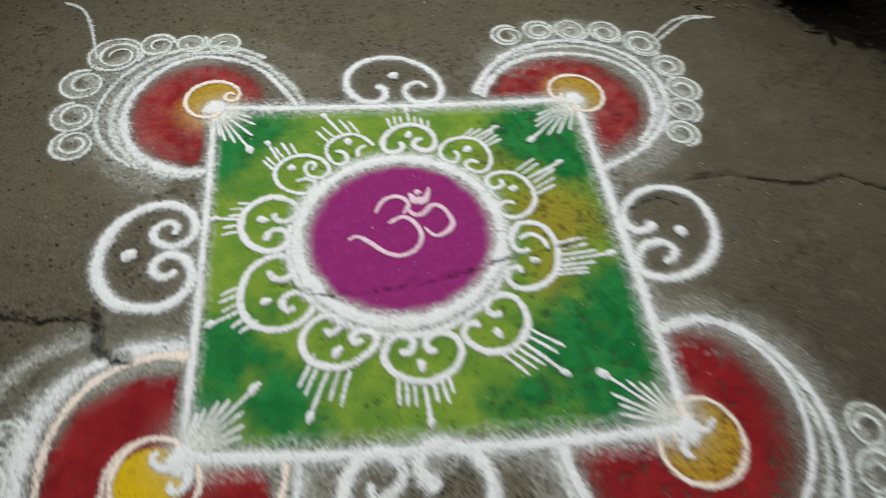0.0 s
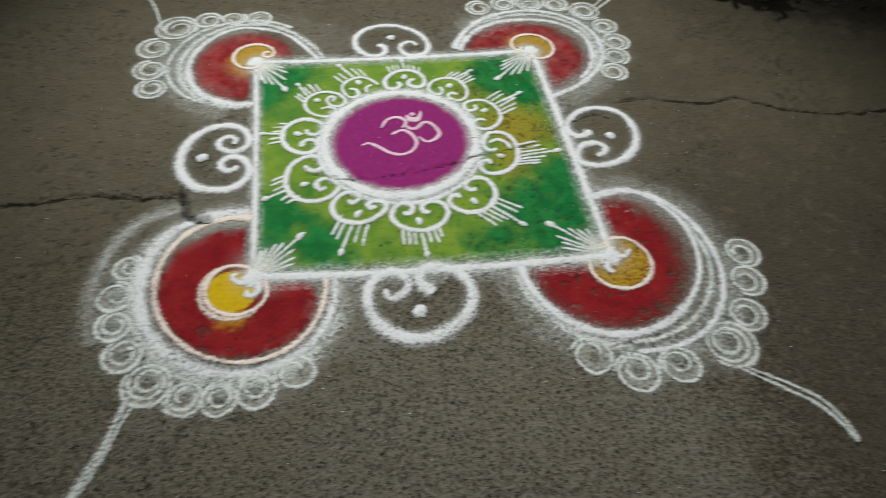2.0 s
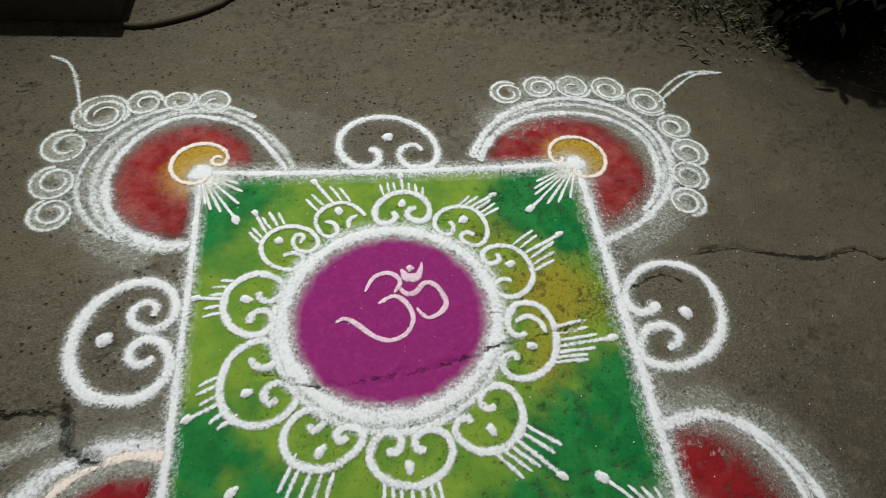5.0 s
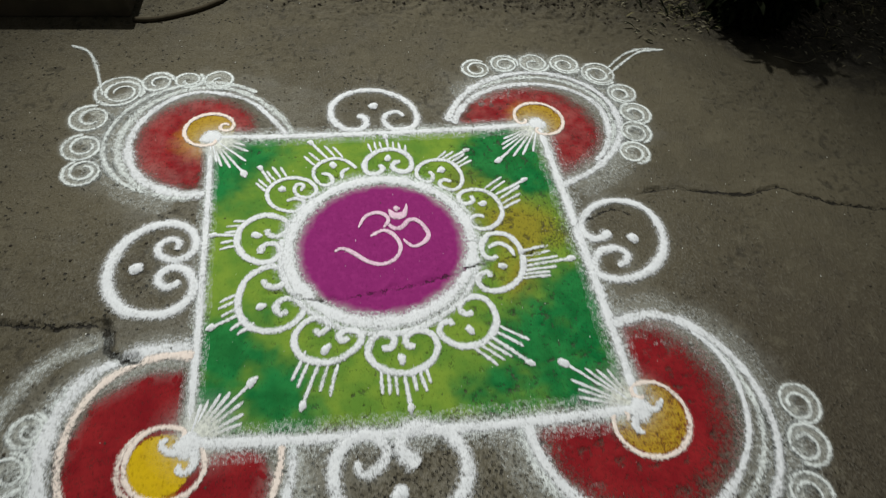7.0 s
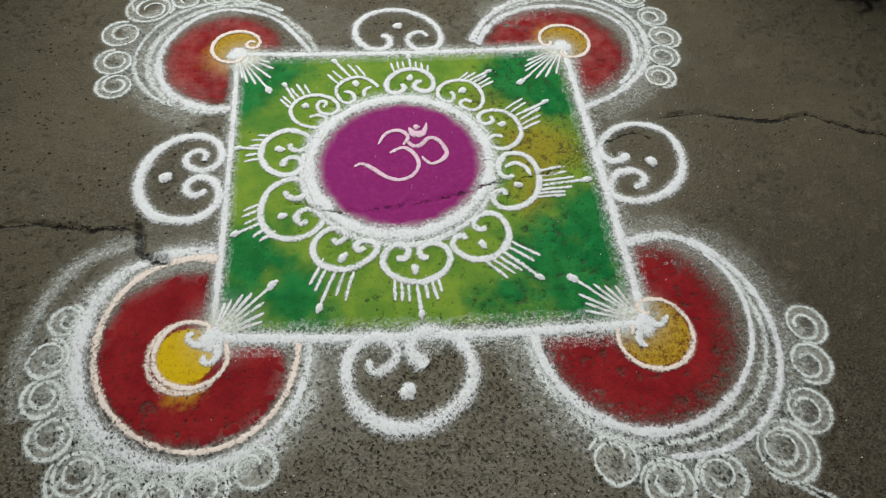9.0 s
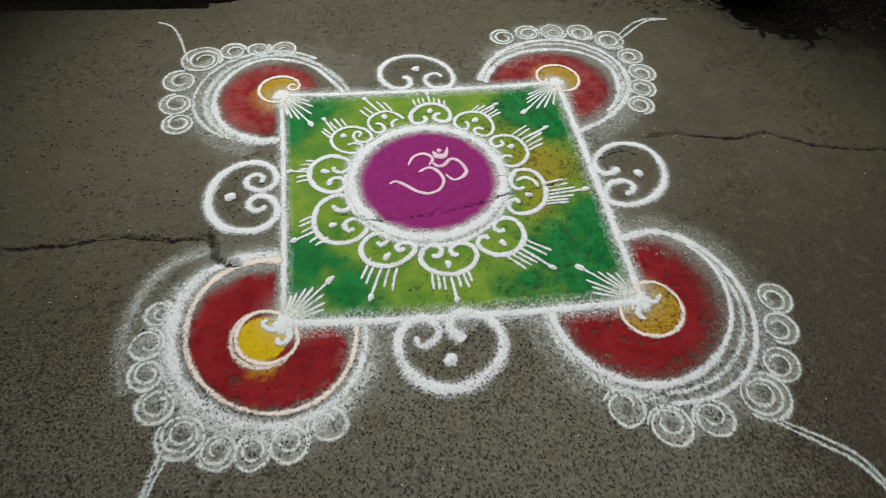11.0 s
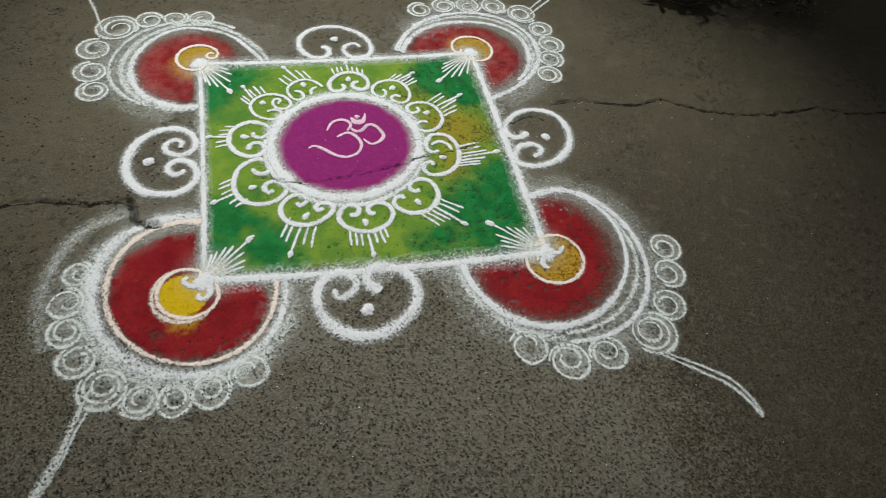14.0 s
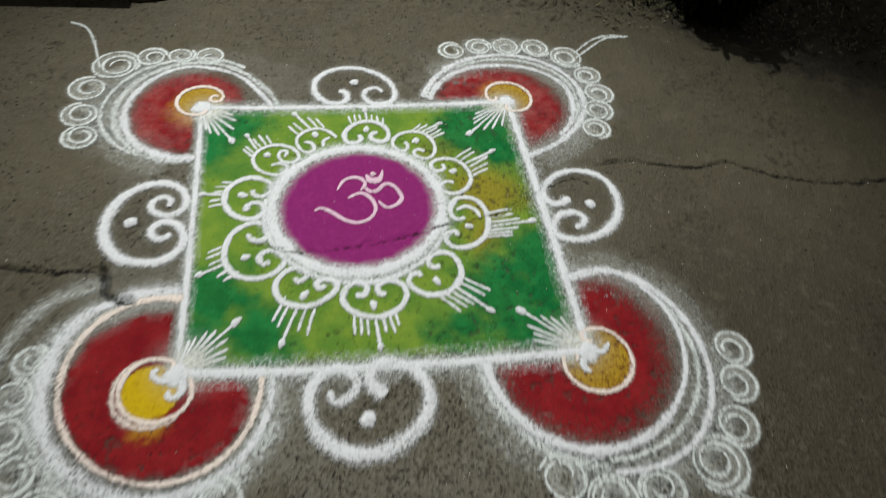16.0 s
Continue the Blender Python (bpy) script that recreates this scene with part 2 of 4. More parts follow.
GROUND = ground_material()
WHITE = powder_material("white_powder", rgb(218, 221, 228), rgb(230, 233, 239), gaps=0.10, soft=0.50)
FAINT = powder_material("thin_white_powder", rgb(222, 228, 230), gaps=0.20, soft=0.60, grain=360, holes=0.95)
VEIL = powder_material("white_powder_veil", rgb(216, 219, 214), grain=300, holes=0.95, film=True)
PINKISH = powder_material("pinkish_white_powder", rgb(230, 216, 210), rgb(236, 226, 220), soft=0.40)
GREEN = powder_material("green_powder", green_tone, gaps=0.04, soft=0.40, holes=0.75)
PURPLE = powder_material("purple_powder", rgb(132, 37, 106), rgb(146, 47, 117), gaps=0.02, soft=0.40, holes=0.5)
RED = powder_material("red_powder", red_tone, gaps=0.06, soft=0.55, holes=0.32)
DUSTY_RED = powder_material("red_powder_dusted_white", lambda n: n.mix(n.span(n.noise(22, 4, 0.65), 0.30, 0.72, 0.0, 0.10), red_tone(n), rgb(214, 190, 180)), gaps=0.08, soft=0.55, holes=0.6)
OCHRE = powder_material("ochre_powder", rgb(176, 144, 44), rgb(158, 120, 40), gaps=0.10, soft=0.45)
YELLOW = powder_material("yellow_powder", rgb(200, 168, 22), rgb(184, 150, 28), gaps=0.08, soft=0.40)
OMPINK = powder_material("pale_powder_on_purple", rgb(222, 190, 212), rgb(232, 212, 226))
# brown of the soft shadow on the ground before the platform, put into its base
BASE = plain("shadow_brown_wood", (0.040, 0.033, 0.021, 1), (0.060, 0.048, 0.031, 1), 14, 0.85)
SLAB = plain("black_stained_wood", (0.016, 0.014, 0.011, 1), (0.028, 0.023, 0.017, 1), 14, 0.8)
HOSE = plain("brown_rubber", (0.050, 0.042, 0.028, 1), (0.070, 0.058, 0.040, 1), 30, 0.9, specular=0.1)
SOIL = plain("dark_soil", (0.030, 0.024, 0.017, 1), (0.065, 0.054, 0.038, 1), 40, 0.95, 0.8)
# far darker than living leaves: the bush's deep shade is in this colour
SHADED_LEAF = plain("shade_dark_leaf", (0.004, 0.006, 0.002, 1), (0.009, 0.012, 0.004, 1), 30, 0.9, specular=0.1)
DRY = plain("dry_leaf", (0.09, 0.075, 0.045, 1), (0.26, 0.24, 0.17, 1), 45, 0.85)
STRAW = plain("half_dry_grass", (0.060, 0.058, 0.024, 1), (0.17, 0.15, 0.075, 1), 40, 0.85)
BARK = plain("twig_bark", (0.035, 0.026, 0.018, 1), (0.07, 0.055, 0.035, 1), 40, 0.85)
GRAIN = plain("white_grain", (0.75, 0.76, 0.74, 1), (0.85, 0.86, 0.84, 1), 50, 0.8)


# ---- the ground: one sheet to the horizon, with cracks, pits and swells ----
RNG = np.random.default_rng(7)
LATTICE = RNG.random((256, 256))


def value_noise(x, y, size, shift=0.0):
    """Smooth noise from -0.5 to 0.5 with lumps of that size in metres."""
    u, v = np.asarray(x) / size + 31.7 + shift, np.asarray(y) / size + 57.3 + shift * 1.7
    i, j = np.floor(u).astype(int), np.floor(v).astype(int)
    fu, fv = u - i, v - j
    fu, fv = fu * fu * (3 - 2 * fu), fv * fv * (3 - 2 * fv)
    a, b = LATTICE[i % 256, j % 256], LATTICE[(i + 1) % 256, j % 256]
    c, d = LATTICE[i % 256, (j + 1) % 256], LATTICE[(i + 1) % 256, (j + 1) % 256]
    return (a * (1 - fu) + b * fu) * (1 - fv) + (c * (1 - fu) + d * fu) * fv - 0.5


def line_distance(x, y, line):
    """Distance to a polyline, and how far along it (0 to 1)."""
    best, along = np.full(np.shape(x), 9.0), np.zeros(np.shape(x))
    for k in range(len(line) - 1):
        (ax, ay), (bx, by) = line[k], line[k + 1]
        dx, dy = bx - ax, by - ay
        t = np.clip(((x - ax) * dx + (y - ay) * dy) / (dx * dx + dy * dy), 0, 1)
        d = np.hypot(x - ax - t * dx, y - ay - t * dy)
        near = d < best
        best, along = np.where(near, d, best), np.where(near, (k + t) / (len(line) - 1), along)
    return best, along


# the line of each crack, its width and depth
CRACKS = [
    ([(-2.2, -0.20), (-1.4, -0.175), (-1.0, -0.163), (-0.85, -0.150), (-0.735, -0.167), (-0.626, -0.170)], 0.0062, 0.010),
    ([(-0.628, -0.165), (-0.618, -0.20), (-0.610, -0.232), (-0.575, -0.256), (-0.545, -0.262)], 0.011, 0.010),
    ([(-0.30, -0.105), (-0.235, -0.126), (-0.19, -0.143), (-0.15, -0.138), (-0.07, -0.126), (0.0, -0.117), (0.085, -0.097), (0.155, -0.069), (0.215, -0.055)], 0.0046, 0.005),
    ([(0.215, -0.055), (0.30, -0.038), (0.36, -0.012), (0.42, 0.035), (0.53, 0.09), (0.563, 0.094), (0.60, 0.07)], 0.0032, 0.004),
    ([(0.64, 0.149), (0.757, 0.162), (0.868, 0.136), (0.946, 0.128), (1.038, 0.153), (1.175, 0.083), (1.29, 0.058), (1.416, 0.053), (1.604, 0.075), (1.717, 0.038), (2.3, 0.02)], 0.0052, 0.009),
]


def crack_fields(x, y):
    """How far to one side of the nearest crack a place lies, and that crack's half width there, dying out at its ends."""
    best, aside, wide = np.full(np.shape(x), 9.0), np.full(np.shape(x), 9.0), np.zeros(np.shape(x))
    for line, width, _ in CRACKS:
        d, along = line_distance(x, y, line)
        side = np.zeros(np.shape(x))
        near = np.full(np.shape(x), 9.0)
        for (ax, ay), (bx, by) in zip(line[:-1], line[1:]):
            dx, dy = bx - ax, by - ay
            t = np.clip(((x - ax) * dx + (y - ay) * dy) / (dx * dx + dy * dy), 0, 1)
            gap = np.hypot(x - ax - t * dx, y - ay - t * dy)
            side = np.where(gap < near, np.sign(dx * (y - ay) - dy * (x - ax)), side)
            near = np.minimum(near, gap)
        inner = np.clip(np.minimum(along, 1 - along) * (len(line) - 1) / 0.25, 0, 1)
        closer = d < best
        best, aside, wide = np.where(closer, d, best), np.where(closer, side * d, aside), np.where(closer, 0.55 * width * inner, wide)
    return aside, np.where(best < 0.05, wide, 0.0)


def raw_height(x, y):
    """The ground's height, and how much dirt has settled there."""
    dirt = np.zeros(np.shape(x))
    z = 0.008 * value_noise(x, y, 0.70) + 0.0009 * value_noise(x, y, 0.13, 3) + 0.0007 * value_noise(x, y, 0.028, 7)
    wx = x + 0.022 * value_noise(x, y, 0.035, 11) + 0.008 * value_noise(x, y, 0.012, 5)
    wy = y + 0.022 * value_noise(x, y, 0.035, 17) + 0.008 * value_noise(x, y, 0.012, 9)
    for k, (line, width, depth) in enumerate(CRACKS):
        d, along = line_distance(wx, wy, line)
        rough = value_noise(x, y, 0.030, 23) + 0.5
        uneven = np.clip(2.1 * rough - 0.15, 0.15, 1.5) if k in (2, 3) else 0.55 + 0.9 * rough
        cut = np.clip(1.3 - d / (width * uneven), 0, 1)
        z = z - (1.0 if k == 1 else 0.5) * depth * uneven * cut
        dirt = np.maximum(dirt, cut * (1.0 if k == 1 else 0.25))
    # the slab in front of the left crack has settled a little
    d, _ = line_distance(wx, wy, CRACKS[0][0])
    left = np.clip((-0.60 - x) / 0.05, 0, 1)
    z = z - 0.0025 * left * np.clip(1 - d / 0.30, 0, 1) * (wy < -0.165)
    # pits, thickest on the worn side, the far edge and by the left scroll
    pits = value_noise(x + 0.02 * value_noise(x, y, 0.03, 2), y + 0.02 * value_noise(x, y, 0.03, 4), 0.011, 29) + 0.5
    worn = 0.5 + value_noise(x, y, 0.20, 37)
    far = np.clip((y - 0.76 - 0.22 * worn + 0.1 * np.clip(x, 0, 1)) / 0.25, 0, 1) * np.clip((x + 0.55) / 0.30, 0, 1)
    worn = worn + 0.35 * np.clip(1 - np.hypot(x + 0.585, y + 0.235) / 0.07, 0, 1) + 0.30 * np.clip(1 - np.hypot((x - 0.36) / 0.22, (y - 0.03) / 0.20), 0, 1)
    worn = worn * np.clip((np.hypot(x + 0.0375, y - 0.007) - 0.19) / 0.03, 0, 1)
    hole = np.clip((pits - 0.90 + 0.22 * worn) / 0.10, 0, 1) * np.clip(2.2 * worn - 0.5, 0.1, 1)
    z = z - 0.0018 * hole
    loose = value_noise(x, y, 0.035, 41) + 0.7 * value_noise(x, y, 0.017, 43)
    z = z + far * (0.013 * loose - 0.006 * np.clip(8 * value_noise(x, y, 0.013, 47) - 1.6, 0, 1))
    dirt = np.maximum(dirt, np.maximum(0.6 * np.clip(hole, 0, 1), far * np.clip(8 * value_noise(x, y, 0.013, 47) - 1.6, 0, 0.60)))
    inside = np.clip((2.3 - np.maximum(np.abs(x), np.abs(y))) / 0.3, 0, 1)
    return z * inside, dirt * inside


STEP = 0.0045
XIN, YIN = np.arange(-1.62, 2.10, STEP), np.arange(-1.35, 1.42, STEP)


def stretch(inner):
    grow = np.array([0.02, 0.06, 0.15, 0.35, 0.8, 1.8, 4, 9, 20, 45, 100, 220, 500])
    return np.concatenate([inner[0] - grow[::-1], inner, inner[-1] + grow])


GX, GY = stretch(XIN), stretch(YIN)
MX, MY = np.meshgrid(GX, GY)
MZ, DIRT = raw_height(MX, MY)
MZ = MZ * np.clip(1.4 - np.maximum(np.abs(MX), np.abs(MY)) / 6, 0, 1)
NX = len(GX)


def height(x, y):
    """The ground's height at places on the fine part of its grid."""
    u, v = (np.asarray(x) - XIN[0]) / STEP, (np.asarray(y) - YIN[0]) / STEP
    i, j = np.clip(u.astype(int), 0, len(XIN) - 2), np.clip(v.astype(int), 0, len(YIN) - 2)
    fu, fv = np.clip(u - i, 0, 1), np.clip(v - j, 0, 1)
    i, j = i + 13, j + 13
    return (MZ[j, i] * (1 - fu) + MZ[j, i + 1] * fu) * (1 - fv) + (MZ[j + 1, i] * (1 - fu) + MZ[j + 1, i + 1] * fu) * fv


def mesh_part(name, verts, faces, material, parent=None, label="", cover=None, smooth=True):
    data = bpy.data.meshes.new(name)
    data.from_pydata(np.asarray(verts, float).tolist(), [], np.asarray(faces).tolist() if isinstance(faces, np.ndarray) else faces)
    if cover is not None:
        data.attributes.new("cover", "FLOAT", "POINT").data.foreach_set("value", np.asarray(cover, np.float32))
    if cover is not None or name == "ground":
        flat = np.asarray(verts, float)
        for key, field in zip(("crack_aside", "crack_wide"), crack_fields(flat[:, 0], flat[:, 1])):
            data.attributes.new(key, "FLOAT", "POINT").data.foreach_set("value", field.astype(np.float32))
    data.materials.append(material)
    if smooth:
        data.polygons.foreach_set("use_smooth", np.ones(len(data.polygons), bool))
    ob = new(name, data)
    if parent is not None:
        ob.parent = parent
    if label:
        tagged(ob, label)
    return ob


def quads(rows, cols):
    a = (np.arange(rows - 1)[:, None] * cols + np.arange(cols - 1)[None, :]).ravel()
    return np.stack([a, a + 1, a + 1 + cols, a + cols], 1)


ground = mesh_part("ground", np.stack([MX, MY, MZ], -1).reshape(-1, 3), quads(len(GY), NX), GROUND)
ground.data.attributes.new("dirt", "FLOAT", "POINT").data.foreach_set("value", DIRT.ravel().astype(np.float32))
tagged(ground, "cracked grey-brown tarred concrete yard, gritty and pitted", "ground", kind="structure")


# ---- powder work ----
def thing(name, label, category, group="", place=(0, 0)):
    ob = new(name)
    ob.empty_display_size = 0.05
    return tagged(ob, label, category, group)


def strewn(name, cover_of, box, lift, material, parent, label=""):
    """A flat layer of powder lying on the ground's own relief. cover_of(x, y): how thick it lies, 0 to 1."""
    x0, x1, y0, y1 = box
    i0, i1 = [int(np.clip(round((v - XIN[0]) / STEP), 0, len(XIN) - 1)) for v in (x0, x1)]
    j0, j1 = [int(np.clip(round((v - YIN[0]) / STEP), 0, len(YIN) - 1)) for v in (y0, y1)]
    x, y = np.meshgrid(XIN[i0:i1 + 1], YIN[j0:j1 + 1])
    z = MZ[j0 + 13:j1 + 14, i0 + 13:i1 + 14] + lift
    c = np.clip(cover_of(x, y) * (1 - 0.8 * DIRT[j0 + 13:j1 + 14, i0 + 13:i1 + 14]), 0, 1)
    f = quads(*x.shape)
    f = f[c.ravel()[f].max(1) > 0.01]
    used = np.unique(f)
    slot = np.zeros(x.size, int)
    slot[used] = np.arange(len(used))
    verts = np.stack([x.ravel(), y.ravel(), z.ravel()], 1)[used]
    return mesh_part(name, verts, slot[f], material, parent, label, c.ravel()[used])


def glide(points, step=0.004):
    """A smooth line through the points, at even steps."""
    p = np.asarray(points, float)
    p = np.vstack([2 * p[0] - p[1], p, 2 * p[-1] - p[-2]])
    out = []
    for k in range(1, len(p) - 2):
        t = np.linspace(0, 1, 24, endpoint=False)[:, None]
        a, b, c, d = p[k - 1], p[k], p[k + 1], p[k + 2]
        out.append(0.5 * (2 * b + (c - a) * t + (2 * a - 5 * b + 4 * c - d) * t**2 + (3 * b - a - 3 * c + d) * t**3))
    return evenly(np.vstack(out + [p[-2:-1]]), step)


def evenly(p, step=0.004):
    s = np.concatenate([[0], np.cumsum(np.hypot(*np.diff(p, axis=0).T))])
    k = max(3, int(s[-1] / step))
    t = np.linspace(0, s[-1], k)
    return np.stack([np.interp(t, s, p[:, 0]), np.interp(t, s, p[:, 1])], 1)


def opened(x, y):
    """How far the powder has fallen into the crack that runs under the pattern."""
    gone = np.zeros(np.shape(x))
    wx = x + 0.022 * value_noise(x, y, 0.035, 11) + 0.008 * value_noise(x, y, 0.012, 5)
    wy = y + 0.022 * value_noise(x, y, 0.035, 17) + 0.008 * value_noise(x, y, 0.012, 9)
    for line, width, _ in CRACKS[1:4]:
        d, _ = line_distance(wx, wy, line)
        gone = np.maximum(gone, np.clip(1.5 - d / (width * 1.1), 0, 1) * np.clip(0.75 + 2.0 * value_noise(x, y, 0.03, 61), 0, 1))
    return gone


ACROSS = np.array([-2.2, -1.3, -0.7, 0.0, 0.7, 1.3, 2.2])
COVER = np.array([0.0, 0.40, 0.88, 0.98, 0.88, 0.40, 0.0])
MOUND = np.array([0.0, 0.25, 0.80, 1.0, 0.80, 0.25, 0.0])
TURNS = [0]


def ribbon(name, line, width, parent, material=None, label="", cover=1.0, mound=0.0013, tip=0.6, skirt=1.0, wobble=0.10, lift=0.0022):
    """A trickled line of powder: a low ridge with ragged, thinning edges. width: one number or one for each end."""
    p = np.asarray(line, float)
    k = len(p)
    TURNS[0] += 1
    seed = TURNS[0] * 0.731
    tangent = np.gradient(p, axis=0)
    tangent /= np.hypot(*tangent.T)[:, None] + 1e-9
    side = np.stack([-tangent[:, 1], tangent[:, 0]], 1)
    s = np.linspace(0, 1, k)
    w = np.interp(s, np.linspace(0, 1, len(width)), width) if isinstance(width, (tuple, list)) else np.full(k, width)
    run = np.arange(k) * 0.004
    w = w * (1 + 2.2 * wobble * value_noise(run, run * 0 + seed, 0.03, seed) + wobble * value_noise(run, run * 0 + seed, 0.009, seed))
    ends = np.minimum(np.arange(k), np.arange(k)[::-1]) * 0.004
    w = w * (tip + (1 - tip) * np.clip(ends / 0.012, 0, 1))
    across = ACROSS.copy()
    across[[0, -1]] *= skirt
    off = across[None, :] * w[:, None] / 2
    off = off + 0.14 * w[:, None] * np.array([value_noise(run, run * 0 + seed + 3 * q, 0.012, seed) for q in range(7)]).T * (np.abs(ACROSS) > 1)
    xy = p[:, None, :] + side[:, None, :] * off[..., None]
    fat = np.clip(w / 0.012, 0.5, 1.6)
    lump = 0.65 + 0.35 * value_noise(run, run * 0 + seed, 0.02, seed + 2)
    z = height(xy[..., 0], xy[..., 1]) + lift + 0.00013 * (TURNS[0] % 7) + mound * MOUND[None, :] * (fat * lump)[:, None]
    c = cover * COVER[None, :] * (1 + 0.35 * value_noise(run, run * 0 + seed, 0.05, seed + 5))[:, None]
    c[0], c[-1] = c[0] * 0.4, c[-1] * 0.4
    c = c * (1 - 0.62 * opened(xy[..., 0], xy[..., 1]))
    verts = np.concatenate([xy, z[..., None]], -1).reshape(-1, 3)
    return mesh_part(name, verts, quads(k, 7), material or WHITE, parent, label, np.clip(c, 0, 1).ravel())


def dab(name, x, y, radius, parent, material=None, long=1.0, turn=0.0, tall=0.0032, label=""):
    """A pinch of powder dropped in one place: a small uneven heap."""
    TURNS[0] += 1
    seed = TURNS[0] * 0.731
    rings, around = np.array([0.0, 0.35, 0.7, 0.95, 1.2]), 16
    a = np.linspace(0, 2 * np.pi, around, endpoint=False)
    verts, cov = [], []
    for q, r in enumerate(rings):
        rr = radius * r * (1 + 0.5 * value_noise(np.cos(a) * 0.02, np.sin(a) * 0.02 + seed, 0.016, seed))
        u, v = rr * np.cos(a) * long, rr * np.sin(a)
        px, py = x + u * math.cos(turn) - v * math.sin(turn), y + u * math.sin(turn) + v * math.cos(turn)
        z = height(px, py) + 0.0028 + tall * (1, 0.9, 0.6, 0.2, 0)[q]
        verts.append(np.stack([px, py, z], 1))
        cov.append(np.full(around, (1, 1, 0.95, 0.6, 0)[q]))
    faces = [(q * around + i, q * around + (i + 1) % around, (q + 1) * around + (i + 1) % around, (q + 1) * around + i) for q in range(4) for i in range(around)]
    return mesh_part(name, np.vstack(verts), faces, material or WHITE, parent, label, np.concatenate(cov))


def scroll(centre, toward, wide, deep, deep_in, curls, ends=(128, 128)):
    """A line like an open heart: most of an oval, rolled inwards into a curl at each end.
    toward: the way its back faces, in degrees. curls: for each end the curl's radius and how many turns it makes."""
    phi = np.radians(np.linspace(-ends[0], ends[1], 90))
    u, v = wide * np.sin(phi), np.where(np.cos(phi) > 0, deep, deep_in) * np.cos(phi)
    body = np.stack([u, v], 1)

    def roll(at, heading, inward, r, turns):
        c = at + inward * r
        start = at - c
        n = max(8, int(36 * turns))
        out = []
        cross = start[0] * heading[1] - start[1] * heading[0]
        way = 1 if cross > 0 else -1
        for q in range(1, n + 1):
            a = way * 2 * math.pi * turns * q / n
            rr = 1 - 0.62 * (q / n) ** 1.2
            out.append(c + rr * np.array([start[0] * math.cos(a) - start[1] * math.sin(a), start[0] * math.sin(a) + start[1] * math.cos(a)]))
        return np.array(out)

    def unit(d):
        return d / np.hypot(*d)

    h1, h0 = unit(body[-1] - body[-2]), unit(body[0] - body[1])
    in1, in0 = np.array([h1[1], -h1[0]]), np.array([-h0[1], h0[0]])
    parts = []
    if curls[0]:
        parts.append(roll(body[0], h0, in0, *curls[0])[::-1])
    parts.append(body)
    if curls[1]:
        parts.append(roll(body[-1], h1, in1, *curls[1]))
    p = np.vstack(parts)
    a = math.radians(toward)
    out, right = np.array([math.cos(a), math.sin(a)]), np.array([math.sin(a), -math.cos(a)])
    return evenly(np.asarray(centre) + p[:, :1] * right + p[:, 1:] * out)


def bow(centre, stops, step=0.004):
    """An arc round a centre through (degrees, radius) stops."""
    deg = np.linspace(stops[0][0], stops[-1][0], 120)
    line = glide([(a / 100, r) for a, r in stops], 0.005)
    order = np.argsort(line[:, 0])
    r = np.interp(deg / 100, line[order, 0], line[order, 1])
    return evenly(np.stack([centre[0] + r * np.cos(np.radians(deg)), centre[1] + r * np.sin(np.radians(deg))], 1), step)


def coil(centre, turn, wide, deep, turns, start=0.0, hand=1, lean=0.30):
    """A small loop that rolls on inwards; the inner turns sit towards the side that touches the fan."""
    t = np.linspace(0, 1, 80)
    a = hand * (np.radians(start) + 2 * np.pi * turns * t)
    r = 1 - 0.62 * np.clip((t * turns - 0.70) / (turns - 0.70), 0, 1) ** 0.75
    u, v = wide * r * np.cos(a), deep * r * np.sin(a) + lean * deep * (1 - r)
    c, s = math.cos(math.radians(turn)), math.sin(math.radians(turn))
    return evenly(np.stack([centre[0] + u * c - v * s, centre[1] + u * s + v * c], 1))


# ---- the green square ----
TL, TR, BR, BL = (-0.473, 0.405), (0.424, 0.430), (0.450, -0.446), (-0.428, -0.444)
MID = (-0.0375, -0.006)


def inside_square(x, y):
    """Distance in from the square's nearest side."""
    d = np.full(np.shape(x), 9.0)
    for (ax, ay), (bx, by) in ((BL, BR), (BR, TR), (TR, TL), (TL, BL)):
        dx, dy = bx - ax, by - ay
        d = np.minimum(d, ((y - ay) * dx - (x - ax) * dy) / math.hypot(dx, dy))
    return d


square = thing("powder_square", "green and yellow-green powder square edged with white, on the yard", "rangoli")


def green_cover(x, y):
    d = inside_square(x, y) + 0.012 * value_noise(x, y, 0.03, 3)
    worn = np.clip((x - 0.30) / 0.12, 0, 1) * np.clip(0.12 - np.abs(y - 0.03), 0, 0.12) * 3.0
    worn = worn + 0.10 * np.clip((x - 0.10) / 0.3, 0, 1) + 0.10 * np.exp(-(((np.hypot(x - MID[0], y - MID[1]) - 0.275) / 0.05) ** 2))
    return np.clip((d + 0.010) / 0.034, 0, 1) * (0.97 - worn) * (np.hypot(x - MID[0], y - MID[1]) > 0.218)


strewn("green_field", green_cover, (-0.50, 0.48, -0.47, 0.46), 0.0012, GREEN, square)
